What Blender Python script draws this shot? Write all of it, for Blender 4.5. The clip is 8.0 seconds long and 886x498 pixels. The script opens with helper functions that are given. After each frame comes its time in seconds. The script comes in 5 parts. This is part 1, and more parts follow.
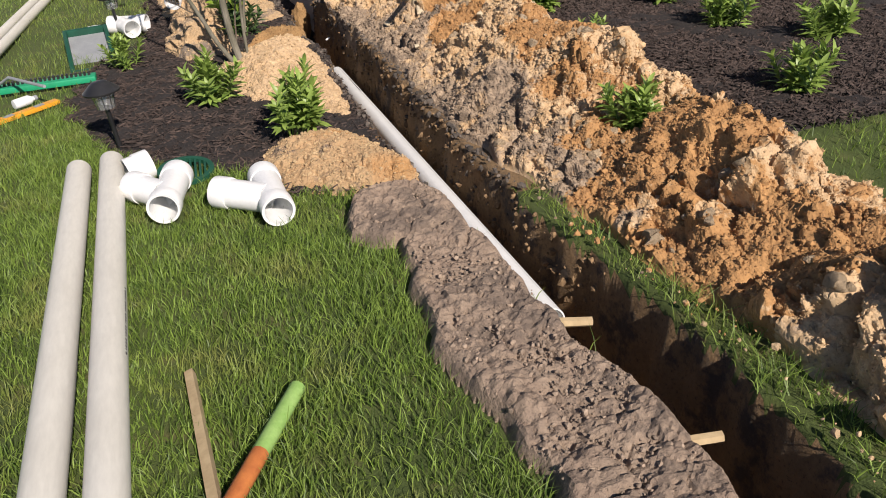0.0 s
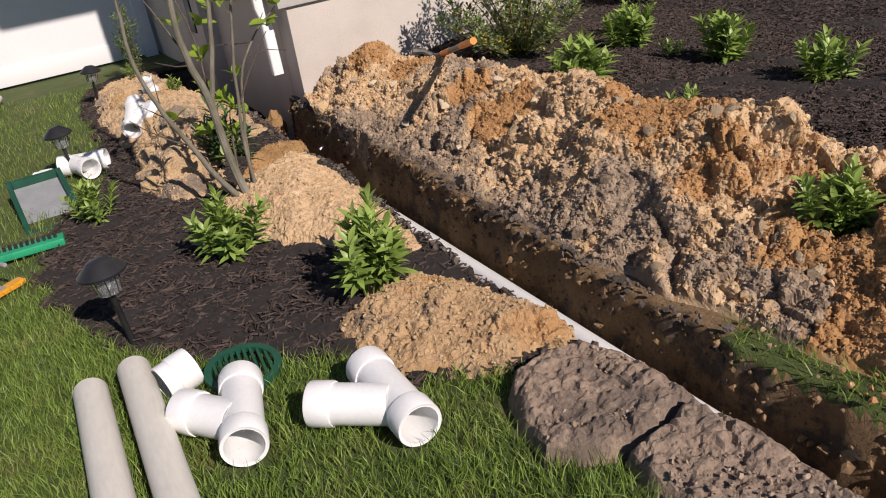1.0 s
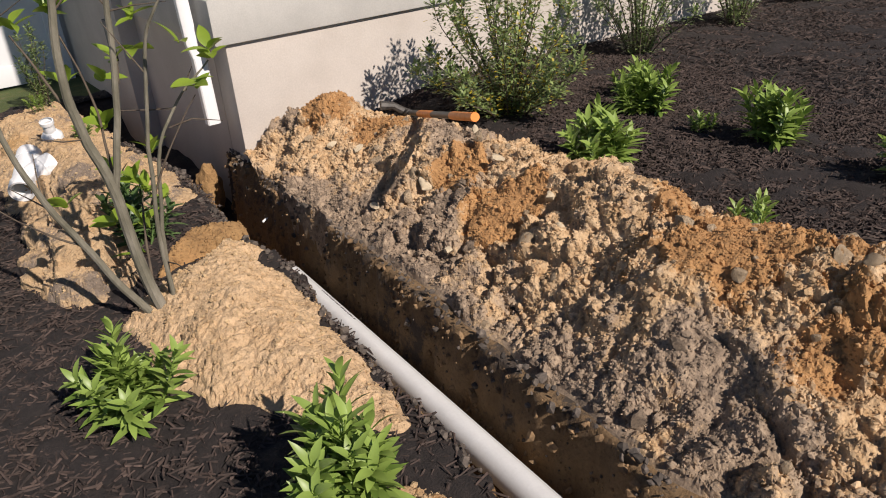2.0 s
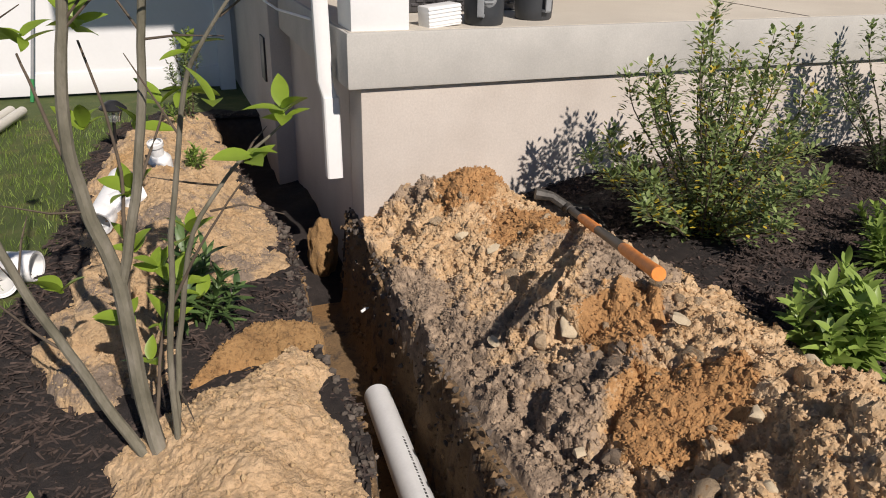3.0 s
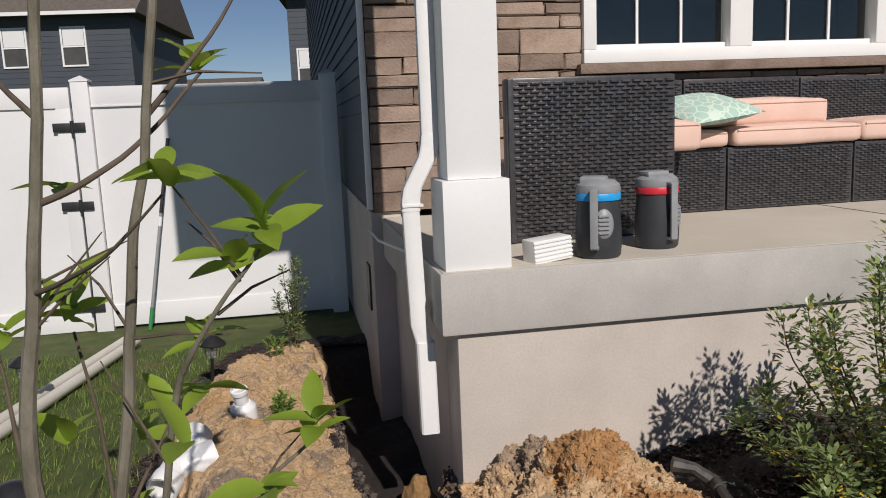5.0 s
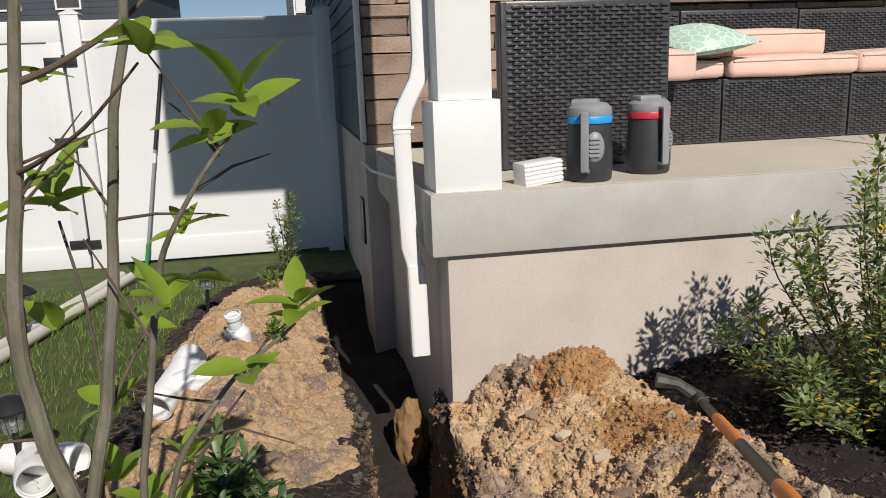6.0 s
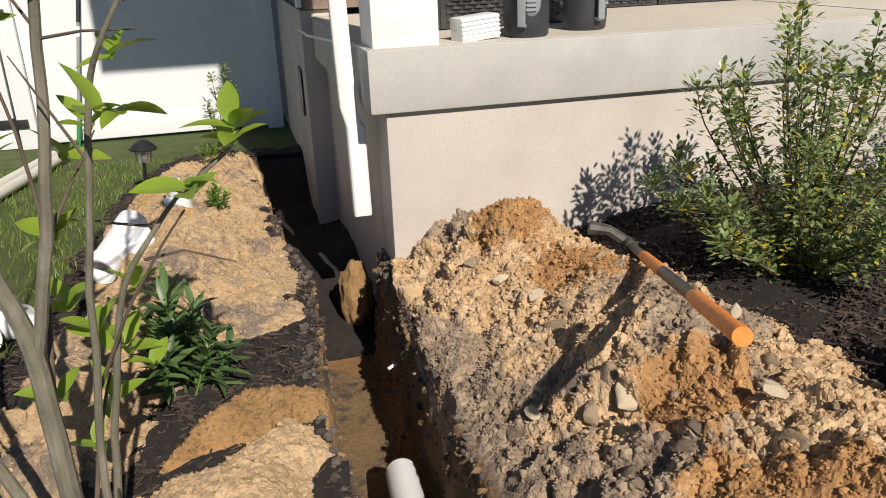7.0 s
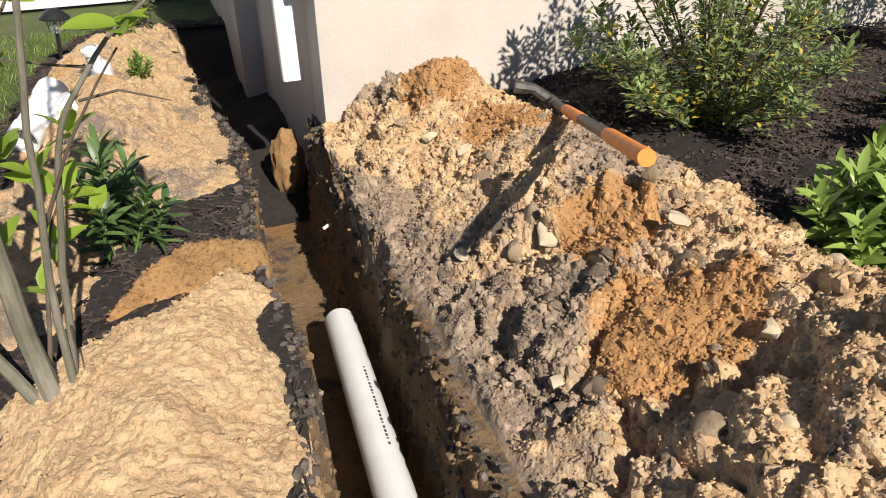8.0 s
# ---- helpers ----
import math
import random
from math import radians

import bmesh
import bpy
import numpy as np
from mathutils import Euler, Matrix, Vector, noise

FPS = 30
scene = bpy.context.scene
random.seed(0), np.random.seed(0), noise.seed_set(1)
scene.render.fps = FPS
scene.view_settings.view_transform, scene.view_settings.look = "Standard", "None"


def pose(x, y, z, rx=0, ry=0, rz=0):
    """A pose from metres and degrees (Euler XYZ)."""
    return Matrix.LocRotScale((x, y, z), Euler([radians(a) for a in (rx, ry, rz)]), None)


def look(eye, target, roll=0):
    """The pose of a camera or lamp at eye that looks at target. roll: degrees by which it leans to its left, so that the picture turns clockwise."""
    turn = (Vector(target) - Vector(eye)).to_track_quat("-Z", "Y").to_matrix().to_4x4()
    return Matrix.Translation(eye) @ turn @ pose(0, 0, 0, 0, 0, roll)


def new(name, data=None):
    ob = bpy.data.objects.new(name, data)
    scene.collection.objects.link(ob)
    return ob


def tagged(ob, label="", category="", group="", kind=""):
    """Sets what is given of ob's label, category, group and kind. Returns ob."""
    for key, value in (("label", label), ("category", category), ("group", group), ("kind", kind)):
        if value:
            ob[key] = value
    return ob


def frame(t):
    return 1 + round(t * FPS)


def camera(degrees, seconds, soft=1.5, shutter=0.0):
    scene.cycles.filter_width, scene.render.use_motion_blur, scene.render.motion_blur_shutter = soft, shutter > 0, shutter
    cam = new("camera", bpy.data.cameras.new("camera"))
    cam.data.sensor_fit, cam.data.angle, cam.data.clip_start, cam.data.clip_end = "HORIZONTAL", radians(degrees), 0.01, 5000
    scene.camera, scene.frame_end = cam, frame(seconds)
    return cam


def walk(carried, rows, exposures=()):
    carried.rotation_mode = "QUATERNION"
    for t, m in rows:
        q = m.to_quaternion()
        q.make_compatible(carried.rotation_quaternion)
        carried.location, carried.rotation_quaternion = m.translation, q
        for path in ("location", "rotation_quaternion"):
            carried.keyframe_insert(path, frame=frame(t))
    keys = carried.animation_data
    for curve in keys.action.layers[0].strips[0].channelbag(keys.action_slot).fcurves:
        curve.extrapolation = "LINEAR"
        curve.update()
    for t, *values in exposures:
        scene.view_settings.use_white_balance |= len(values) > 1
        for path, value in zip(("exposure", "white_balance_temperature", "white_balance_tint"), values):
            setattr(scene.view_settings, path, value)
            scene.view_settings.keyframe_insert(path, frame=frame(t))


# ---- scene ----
cam = camera(58.90, 8.0, soft=1.0)
# seconds, place, then pitch, roll and yaw in degrees
ROWS = [
    (0, -0.9151, -7.1035, 1.5993, -31.797, -3.341, -14.837),
    (0.5, -1.2202, -6.5301, 1.5676, -31.081, -6.743, -17.867),
    (1, -1.3247, -5.8734, 1.5016, -27.193, -8.639, -21.187),
    (1.2, -1.33, -5.6595, 1.5447, -26.464, -12.247, -20.5),
    (2.3, -0.7913, -4.4131, 1.4567, -26.652, -2.102, -26.567),
    (2.5, -0.6365, -4.1794, 1.4249, -25.559, 0.476, -22.723),
    (3, -0.5085, -3.7729, 1.4029, -23.611, 1.013, -14.072),
    (3.5, -0.382, -3.4934, 1.3682, -21.829, -0.838, -11.334),
    (4, -0.3735, -3.2693, 1.4505, -18.05, 0.12, -9.853),
    (4.5, -0.2851, -3.2193, 1.4589, -10.752, -0.941, -5.878),
    (4.7, -0.2885, -3.1995, 1.4733, -9.063, -1.878, -4.942),
    (5.8, -0.2682, -3.2344, 1.3818, -11, -2.6, -4.18),
    (6, -0.2596, -3.2433, 1.3461, -12.639, -2.132, -4.428),
    (6.5, -0.2418, -3.2897, 1.2738, -16.022, -1.482, -5.916),
    (7, -0.2512, -3.3352, 1.2295, -20.837, -2.239, -8.247),
    (7.5, -0.2444, -3.3911, 1.1843, -24.702, -2.383, -10.214),
    (8, -0.278, -3.4771, 1.1752, -29.261, -1.389, -13.411),
]
walk(cam, [(t, pose(x, y, z, 0, 0, yaw) @ pose(0, 0, 0, 90 + pitch) @ pose(0, 0, 0, 0, 0, roll)) for t, x, y, z, pitch, roll, yaw in ROWS],
     [(0.0, 0.33, 6500, 15), (0.5, 0.12, 6500, 16), (1.0, 0.08, 6500, 19), (2.5, 0.12, 6500, 15), (3.0, 0.0, 6480, 15), (3.5, -0.08, 6450, 15), (4.5, -0.36, 6300, 16), (6.0, -0.14, 6350, 12), (6.5, 0.02, 6400, 12), (7.0, 0.14, 6500, 11), (7.5, 0.26, 6500, 11), (8.0, 0.48, 6500, 11)])

# ---- light ----
SUN_TO = Vector((0.26, -1.0, 0.8)).normalized()
world = bpy.data.worlds.new("sky_world")
scene.world = world
world.use_nodes = True
wn = world.node_tree
sky = wn.nodes.new("ShaderNodeTexSky")
sky.sky_type = "NISHITA"
sky.sun_disc = False
sky.sun_elevation = math.asin(SUN_TO.z)
sky.sun_rotation = math.atan2(SUN_TO.x, SUN_TO.y)
sky.air_density, sky.dust_density, sky.ozone_density = 0.75, 0.0, 2.5
wn.links.new(sky.outputs[0], wn.nodes["Background"].inputs[0])
wn.nodes["Background"].inputs[1].default_value = 0.062
sun = new("sun", bpy.data.lights.new("sun", "SUN"))
sun.data.energy, sun.data.angle, sun.data.color = 5.0, radians(0.55), (1.0, 0.93, 0.82)
sun.matrix_world = look(SUN_TO * 30, (0, 0, 0))

# ---- noise on arrays ----
def hash01(ix, iy, seed):
    h = (ix.astype(np.int64) * 374761393 + iy.astype(np.int64) * 668265263 + seed * 974711) & 0xFFFFFFFF
    h = ((h ^ (h >> 13)) * 1274126177) & 0xFFFFFFFF
    return ((h ^ (h >> 16)) & 0xFFFF) / 65535.0


def vnoise(x, y, scale, seed=0):
    """Smooth noise in -1..1 with cells of that size."""
    x, y = np.asarray(x, float) / scale, np.asarray(y, float) / scale
    ix, iy = np.floor(x), np.floor(y)
    fx, fy = x - ix, y - iy
    fx, fy = fx * fx * (3 - 2 * fx), fy * fy * (3 - 2 * fy)
    a, b = hash01(ix, iy, seed), hash01(ix + 1, iy, seed)
    c, d = hash01(ix, iy + 1, seed), hash01(ix + 1, iy + 1, seed)
    return 2 * ((a * (1 - fx) + b * fx) * (1 - fy) + (c * (1 - fx) + d * fx) * fy) - 1


def lumps(x, y, scale, seed=0):
    """Rounded clods: distance to the nearest of scattered points, 1 at a clod's middle and 0 at its joints."""
    x, y = np.asarray(x, float) / scale, np.asarray(y, float) / scale
    ix, iy = np.floor(x), np.floor(y)
    best = np.full(x.shape, 9.0)
    for dx in (-1, 0, 1):
        for dy in (-1, 0, 1):
            px = ix + dx + hash01(ix + dx, iy + dy, seed)
            py = iy + dy + hash01(ix + dx, iy + dy, seed + 7)
            best = np.minimum(best, (px - x) ** 2 + (py - y) ** 2)
    return np.clip(1 - best * 1.6, 0, 1)


def hash3(ix, iy, iz, seed):
    return hash01(ix + iz * 57.0, iy - iz * 131.0, seed)


def vnoise3(p, scale, seed=0):
    """Smooth noise in space, -1..1."""
    q = p / scale
    i = np.floor(q)
    f = q - i
    f = f * f * (3 - 2 * f)
    out = 0
    for a in (0, 1):
        for b in (0, 1):
            for c in (0, 1):
                w = (f[:, 0] if a else 1 - f[:, 0]) * (f[:, 1] if b else 1 - f[:, 1]) * (f[:, 2] if c else 1 - f[:, 2])
                out = out + w * hash3(i[:, 0] + a, i[:, 1] + b, i[:, 2] + c, seed)
    return 2 * out - 1


def clods3(p, scale, seed=0):
    """Broken clods in space: a random height for each cell, falling to 0 at the joints."""
    q = p / scale
    i = np.floor(q)
    best, second, tone = np.full(len(p), 9.0), np.full(len(p), 9.0), np.zeros(len(p))
    for a in (-1, 0, 1):
        for b in (-1, 0, 1):
            for c in (-1, 0, 1):
                j = i + (a, b, c)
                d = 0
                for k in range(3):
                    d = d + (j[:, k] + hash3(j[:, 0], j[:, 1], j[:, 2], seed + 5 * k) - q[:, k]) ** 2
                d = np.sqrt(d)
                near = d < best
                second = np.where(near, best, np.minimum(second, d))
                tone = np.where(near, hash3(j[:, 0], j[:, 1], j[:, 2], seed + 31), tone)
                best = np.where(near, d, best)
    return (0.25 + 0.75 * tone) * np.clip((second - best) * 2.6, 0, 1) ** 0.6


def ramp(v, a, b):
    u = np.clip((v - a) / (b - a), 0, 1)
    return u * u * (3 - 2 * u)


# ---- the lie of the land ----
def grade(x, y):
    """The lawn's height before the digging."""
    near = -0.04 * (np.clip(y, -9, -0.5) + 4)
    near = near - 0.045 * np.clip(y - 0.3, 0, 3.6)
    return near + 0.18 * ramp(x, 0.3, 1.6) * np.clip((y + 6.5) / 2, 0, 1)


TRENCH_Y = (-9.0, -6.2, -5.3, -4.5, -3.7, -2.8, -1.7, -0.85, -0.2, 0.15, 0.7, 2.4, 3.0)
TRENCH_L = (0.05, 0.0, -0.05, -0.12, -0.2, -0.25, -0.26, -0.36, -0.36, -0.4, -0.53, -0.8, -0.85)
TRENCH_R = (0.36, 0.33, 0.29, 0.17, 0.09, 0.08, 0.06, -0.01, -0.05, -0.06, 0.1, -0.1, -0.1)


def trench_edges(y):
    return np.interp(y, TRENCH_Y, TRENCH_L), np.interp(y, TRENCH_Y, TRENCH_R)


def trench(x, y):
    """1 in the trench, 0 outside."""
    left, right = trench_edges(y)
    w = 0.03 * vnoise(x, y, 0.17, 3) + 0.016 * vnoise(x, y, 0.06, 4)
    return ramp(x, left + w - 0.012, left + w + 0.03) * (1 - ramp(x, right + w - 0.06, right + w + 0.02)) * ramp(-y, -2.95, -2.5) * ramp(y, -9.0, -8.4)


def land(x, y):
    t = trench(x, y)
    deep = 0.52 - 0.22 * ramp(y, -0.2, 1.2)
    floor_z = 0.02 * vnoise(x, y, 0.16, 5) + 0.03 * vnoise(x, y, 0.5, 6)
    return grade(x, y) + 0.008 * vnoise(x, y, 0.5, 1) * ramp(np.abs(x), 0, 30) - t * (deep - floor_z)


# ---- material helpers ----
def mat(name, rough=0.8, metal=0.0, colour=(0.5, 0.5, 0.5)):
    m = bpy.data.materials.new(name)
    m.use_nodes = True
    b = m.node_tree.nodes["Principled BSDF"]
    b.inputs["Roughness"].default_value, b.inputs["Metallic"].default_value = rough, metal
    b.inputs["Base Color"].default_value = (*colour, 1)
    return m, m.node_tree, b


def noise_node(nt, scale, detail=6.0, rough=0.6, coords="Object", seed_by=None, stretch=None):
    c = nt.nodes.new("ShaderNodeTexCoord")
    n = nt.nodes.new("ShaderNodeTexNoise")
    n.inputs["Scale"].default_value, n.inputs["Detail"].default_value, n.inputs["Roughness"].default_value = scale, detail, rough
    out = c.outputs[coords]
    if stretch:
        mp = nt.nodes.new("ShaderNodeMapping")
        mp.inputs["Scale"].default_value = stretch
        nt.links.new(out, mp.inputs[0])
        out = mp.outputs[0]
    nt.links.new(out, n.inputs["Vector"])
    return n.outputs["Fac"]


def colours(nt, fac, stops):
    r = nt.nodes.new("ShaderNodeValToRGB")
    while len(r.color_ramp.elements) < len(stops):
        r.color_ramp.elements.new(0.5)
    for e, (p, c) in zip(r.color_ramp.elements, stops):
        e.position, e.color = p, (*c, 1)
    nt.links.new(fac, r.inputs[0])
    return r.outputs[0]


def mixed(nt, fac, a, b, kind="MIX"):
    m = nt.nodes.new("ShaderNodeMix")
    m.data_type, m.blend_type = "RGBA", kind
    for s, v in ((0, fac), (6, a), (7, b)):
        if isinstance(v, (int, float)):
            m.inputs[s].default_value = v
        elif isinstance(v, tuple):
            m.inputs[s].default_value = (*v, 1)
        else:
            nt.links.new(v, m.inputs[s])
    return m.outputs[2]


def bump(nt, b, fac, strength=0.4, distance=0.01, more=None):
    n = nt.nodes.new("ShaderNodeBump")
    n.inputs["Strength"].default_value, n.inputs["Distance"].default_value = strength, distance
    nt.links.new(fac, n.inputs["Height"])
    if more:
        nt.links.new(more, n.inputs["Normal"])
    nt.links.new(n.outputs[0], b.inputs["Normal"])
    return n.outputs[0]


def mottled(name, stops, scale, rough=0.8, fine=60.0, relief=0.3, depth=0.005, metal=0.0, tint=0.25, stretch=None):
    """A surface of a few near colours at two scales, with fine relief."""
    m, nt, b = mat(name, rough, metal)
    big = noise_node(nt, scale, 5, 0.6, stretch=stretch)
    small = noise_node(nt, fine, 4, 0.65, stretch=stretch)
    c = colours(nt, big, stops)
    dark = colours(nt, small, [(0.25, (0.55, 0.55, 0.55)), (0.75, (1.25, 1.25, 1.25))])
    nt.links.new(mixed(nt, tint, c, mixed(nt, 1.0, c, dark, "MULTIPLY")), b.inputs["Base Color"])
    if relief:
        bump(nt, b, small, relief, depth)
    return m


def per_piece(m, spread=0.25, island=False):
    """Let the tone vary from piece to piece."""
    nt = m.node_tree
    b = nt.nodes["Principled BSDF"]
    src = nt.nodes.new("ShaderNodeNewGeometry" if island else "ShaderNodeObjectInfo")
    r = src.outputs["Random Per Island" if island else "Random"]
    v = colours(nt, r, [(0.0, (1 - spread,) * 3), (1.0, (1 + spread,) * 3)])
    link = b.inputs["Base Color"].links
    base = link[0].from_socket if link else tuple(b.inputs["Base Color"].default_value)[:3]
    nt.links.new(mixed(nt, 1.0, base, v, "MULTIPLY"), b.inputs["Base Color"])
    return m


def soil_material(name, pale, mid, grey, orange, grey_amount, orange_amount, dark=(0.05, 0.04, 0.032)):
    """Dug earth: sandy subsoil with grey topsoil and orange clay through it."""
    m, nt, b = mat(name, 0.95)
    n1, n2, n3 = noise_node(nt, 4.6, 7, 0.72), noise_node(nt, 9.0, 6, 0.7), noise_node(nt, 75.0, 5, 0.7)
    n4 = noise_node(nt, 1.7, 3, 0.55)
    c = colours(nt, n2, [(0.3, mid), (0.62, pale)])
    c = mixed(nt, colours(nt, n1, [(0.62 - grey_amount, (0, 0, 0)), (0.7 - grey_amount, (1, 1, 1))]), c, grey)
    c = mixed(nt, colours(nt, n4, [(0.66 - orange_amount, (0, 0, 0)), (0.74 - orange_amount, (1, 1, 1))]), c, orange)
    c = mixed(nt, colours(nt, n3, [(0.3, (0.75, 0.75, 0.75)), (0.42, (0, 0, 0))]), c, dark)
    nt.links.new(mixed(nt, 0.5, c, mixed(nt, 1.0, c, colours(nt, n3, [(0.3, (0.6, 0.6, 0.6)), (0.8, (1.3, 1.3, 1.3))]), "MULTIPLY")), b.inputs["Base Color"])
    first = bump(nt, b, n3, 0.85, 0.009)
    bump(nt, b, noise_node(nt, 28.0, 6, 0.75), 0.7, 0.02, first)
    return m


def heap_material(name, spread=None):
    """Spoil of three soils: pale sandy clods, grey-brown topsoil and orange clay, by what was dug where."""
    m, nt, b = mat(name, 0.95)

    def pushed(key, noise_fac, amount, lo, hi):
        at_ = nt.nodes.new("ShaderNodeAttribute")
        at_.attribute_name = key
        add = nt.nodes.new("ShaderNodeMath")
        add.operation = "MULTIPLY_ADD"
        nt.links.new(noise_fac, add.inputs[0])
        add.inputs[1].default_value = amount
        nt.links.new(at_.outputs["Fac"], add.inputs[2])
        return colours(nt, add.outputs[0], [(lo, (0, 0, 0)), (hi, (1, 1, 1))])

    n1, n2, n3 = noise_node(nt, 7.0, 7, 0.7), noise_node(nt, 13.0, 6, 0.7), noise_node(nt, 75.0, 5, 0.7)
    c = colours(nt, n2, [(0.34, TAN), (0.55, PALE), (0.72, (0.66, 0.485, 0.305))])
    g = colours(nt, noise_node(nt, 22.0, 5, 0.7), [(0.3, (0.11, 0.08, 0.058)), (0.48, GREY), (0.66, (0.47, 0.35, 0.24))])
    c = mixed(nt, pushed("topsoil", noise_node(nt, 11.0, 8, 0.75), 1.3, 0.86, 1.02), c, g)
    c = mixed(nt, pushed("clay", noise_node(nt, 9.0, 8, 0.75), 1.0, 0.95, 1.2), c, colours(nt, n1, [(0.35, (0.36, 0.19, 0.075)), (0.65, ORANGE)]))
    c = mixed(nt, colours(nt, n3, [(0.3, (0.6, 0.6, 0.6)), (0.4, (0, 0, 0))]), c, (0.1, 0.075, 0.055))
    nt.links.new(mixed(nt, 0.5, c, mixed(nt, 1.0, c, colours(nt, n3, [(0.3, (0.65, 0.65, 0.65)), (0.8, (1.3, 1.3, 1.3))]), "MULTIPLY")), b.inputs["Base Color"])
    first = bump(nt, b, n3, 0.85, 0.006)
    bump(nt, b, noise_node(nt, 30.0, 6, 0.75), 0.6, 0.012, first)
    return per_piece(m, spread, True) if spread else m


PALE, TAN, GREY, ORANGE = (0.6, 0.42, 0.245), (0.47, 0.295, 0.145), (0.29, 0.215, 0.15), (0.5, 0.275, 0.11)
M_heap = heap_material("dug_soil_mixed")
M_sand = soil_material("dug_sand", (0.69, 0.485, 0.29), (0.58, 0.385, 0.21), (0.45, 0.33, 0.2), (0.5, 0.33, 0.17), 0.04, 0.0, (0.32, 0.22, 0.12))
M_sand_orange = soil_material("dug_sand_tan", (0.55, 0.37, 0.2), (0.46, 0.28, 0.14), (0.22, 0.16, 0.115), ORANGE, 0.06, 0.1)
M_brown = soil_material("dug_brown_clay", (0.4, 0.24, 0.1), (0.3, 0.17, 0.07), (0.2, 0.13, 0.08), ORANGE, 0.04, 0.1)
M_sod = soil_material("turf_underside", (0.37, 0.275, 0.2), (0.27, 0.195, 0.145), (0.2, 0.15, 0.115), (0.36, 0.25, 0.14), 0.12, 0.03, (0.07, 0.055, 0.045))
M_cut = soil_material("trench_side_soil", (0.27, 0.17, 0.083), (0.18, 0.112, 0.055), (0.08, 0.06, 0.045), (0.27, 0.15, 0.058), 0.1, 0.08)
M_clod = per_piece(soil_material("clod_soil", (0.66, 0.5, 0.33), (0.57, 0.41, 0.25), (0.45, 0.36, 0.27), ORANGE, 0.05, 0.02, (0.3, 0.22, 0.14)), 0.2)
M_clod_grey = per_piece(soil_material("clod_topsoil", (0.4, 0.3, 0.21), (0.29, 0.215, 0.15), (0.2, 0.15, 0.115), ORANGE, 0.08, 0.0, (0.1, 0.08, 0.065)), 0.25)
M_clods = heap_material("crumbled_soil", 0.25)
M_ridge = soil_material("dug_ridge_soil", (0.58, 0.41, 0.24), (0.49, 0.32, 0.17), (0.26, 0.2, 0.15), (0.49, 0.3, 0.13), 0.1, 0.06, (0.16, 0.12, 0.08))
M_crumb_sand = per_piece(soil_material("crumbled_sand", (0.64, 0.46, 0.26), (0.54, 0.36, 0.19), (0.4, 0.29, 0.18), (0.5, 0.31, 0.14), 0.02, 0.0, (0.3, 0.2, 0.1)), 0.1, True)
M_lawn = mottled("lawn_soil_and_thatch", [(0.3, (0.05, 0.075, 0.015)), (0.55, (0.075, 0.1, 0.022)), (0.75, (0.14, 0.12, 0.045))], 6.0, 0.95, 120.0, 0.8, 0.01)
M_mulch_and_shade = mottled("dark_mulch_and_trench_shade", [(0.3, (0.016, 0.012, 0.011)), (0.6, (0.035, 0.026, 0.023)), (0.85, (0.06, 0.047, 0.04))], 25.0, 0.9, 170.0, 0.9, 0.012, tint=0.6)


def leafy(name, dark, light, rough=0.45, through_light=0.25, scale=14.0, dry=None):
    m, nt, b = mat(name, rough)
    geo = nt.nodes.new("ShaderNodeNewGeometry")
    c = colours(nt, geo.outputs["Random Per Island"], [(0.0, dark), (0.7, light), (1.0, tuple(min(1, v * 1.35) for v in light))])
    c = mixed(nt, 0.35, c, mixed(nt, 1.0, c, colours(nt, noise_node(nt, scale, 4), [(0.3, (0.6, 0.62, 0.6)), (0.75, (1.3, 1.28, 1.2))]), "MULTIPLY"))
    if dry:  # sun-bleached patches
        c = mixed(nt, colours(nt, noise_node(nt, 3.2, 6, 0.7), [(0.52, (0, 0, 0)), (0.72, (0.75, 0.75, 0.75))]), c, dry)
    nt.links.new(c, b.inputs["Base Color"])
    thin = nt.nodes.new("ShaderNodeBsdfTranslucent")
    nt.links.new(c, thin.inputs[0])
    mixs = nt.nodes.new("ShaderNodeMixShader")
    mixs.inputs[0].default_value = through_light
    nt.links.new(b.outputs[0], mixs.inputs[1])
    nt.links.new(thin.outputs[0], mixs.inputs[2])
    nt.links.new(mixs.outputs[0], nt.nodes["Material Output"].inputs[0])
    return m


M_grass = leafy("grass_blades", (0.08, 0.14, 0.025), (0.23, 0.33, 0.062), 0.5, 0.35, 7.0, (0.36, 0.34, 0.11))


# ---- building helpers ----
def mesh_of(bm, name):
    me = bpy.data.meshes.new(name)
    bm.normal_update()
    bm.to_mesh(me)
    bm.free()
    me.set_sharp_from_angle(angle=radians(38))
    return me


def part(name, bm, material, parent=None, label="", smooth=False, at=None):
    """Link a bmesh (or mesh) as one object under a thing."""
    me = bm if isinstance(bm, bpy.types.Mesh) else mesh_of(bm, name)
    if material and not me.materials:
        me.materials.append(material)
    if smooth:
        me.polygons.foreach_set("use_smooth", [True] * len(me.polygons))
        me.set_sharp_from_angle(angle=radians(60))
    ob = new(name, me)
    if parent:
        ob.parent = parent
    if at is not None:
        ob.matrix_basis = at
    if label:
        ob["label"] = label
    return ob


def empty(name, m, label, category, group="", kind=""):
    ob = new(name)
    ob.empty_display_size = 0.05
    ob.matrix_basis = m
    return tagged(ob, label, category, group, kind)


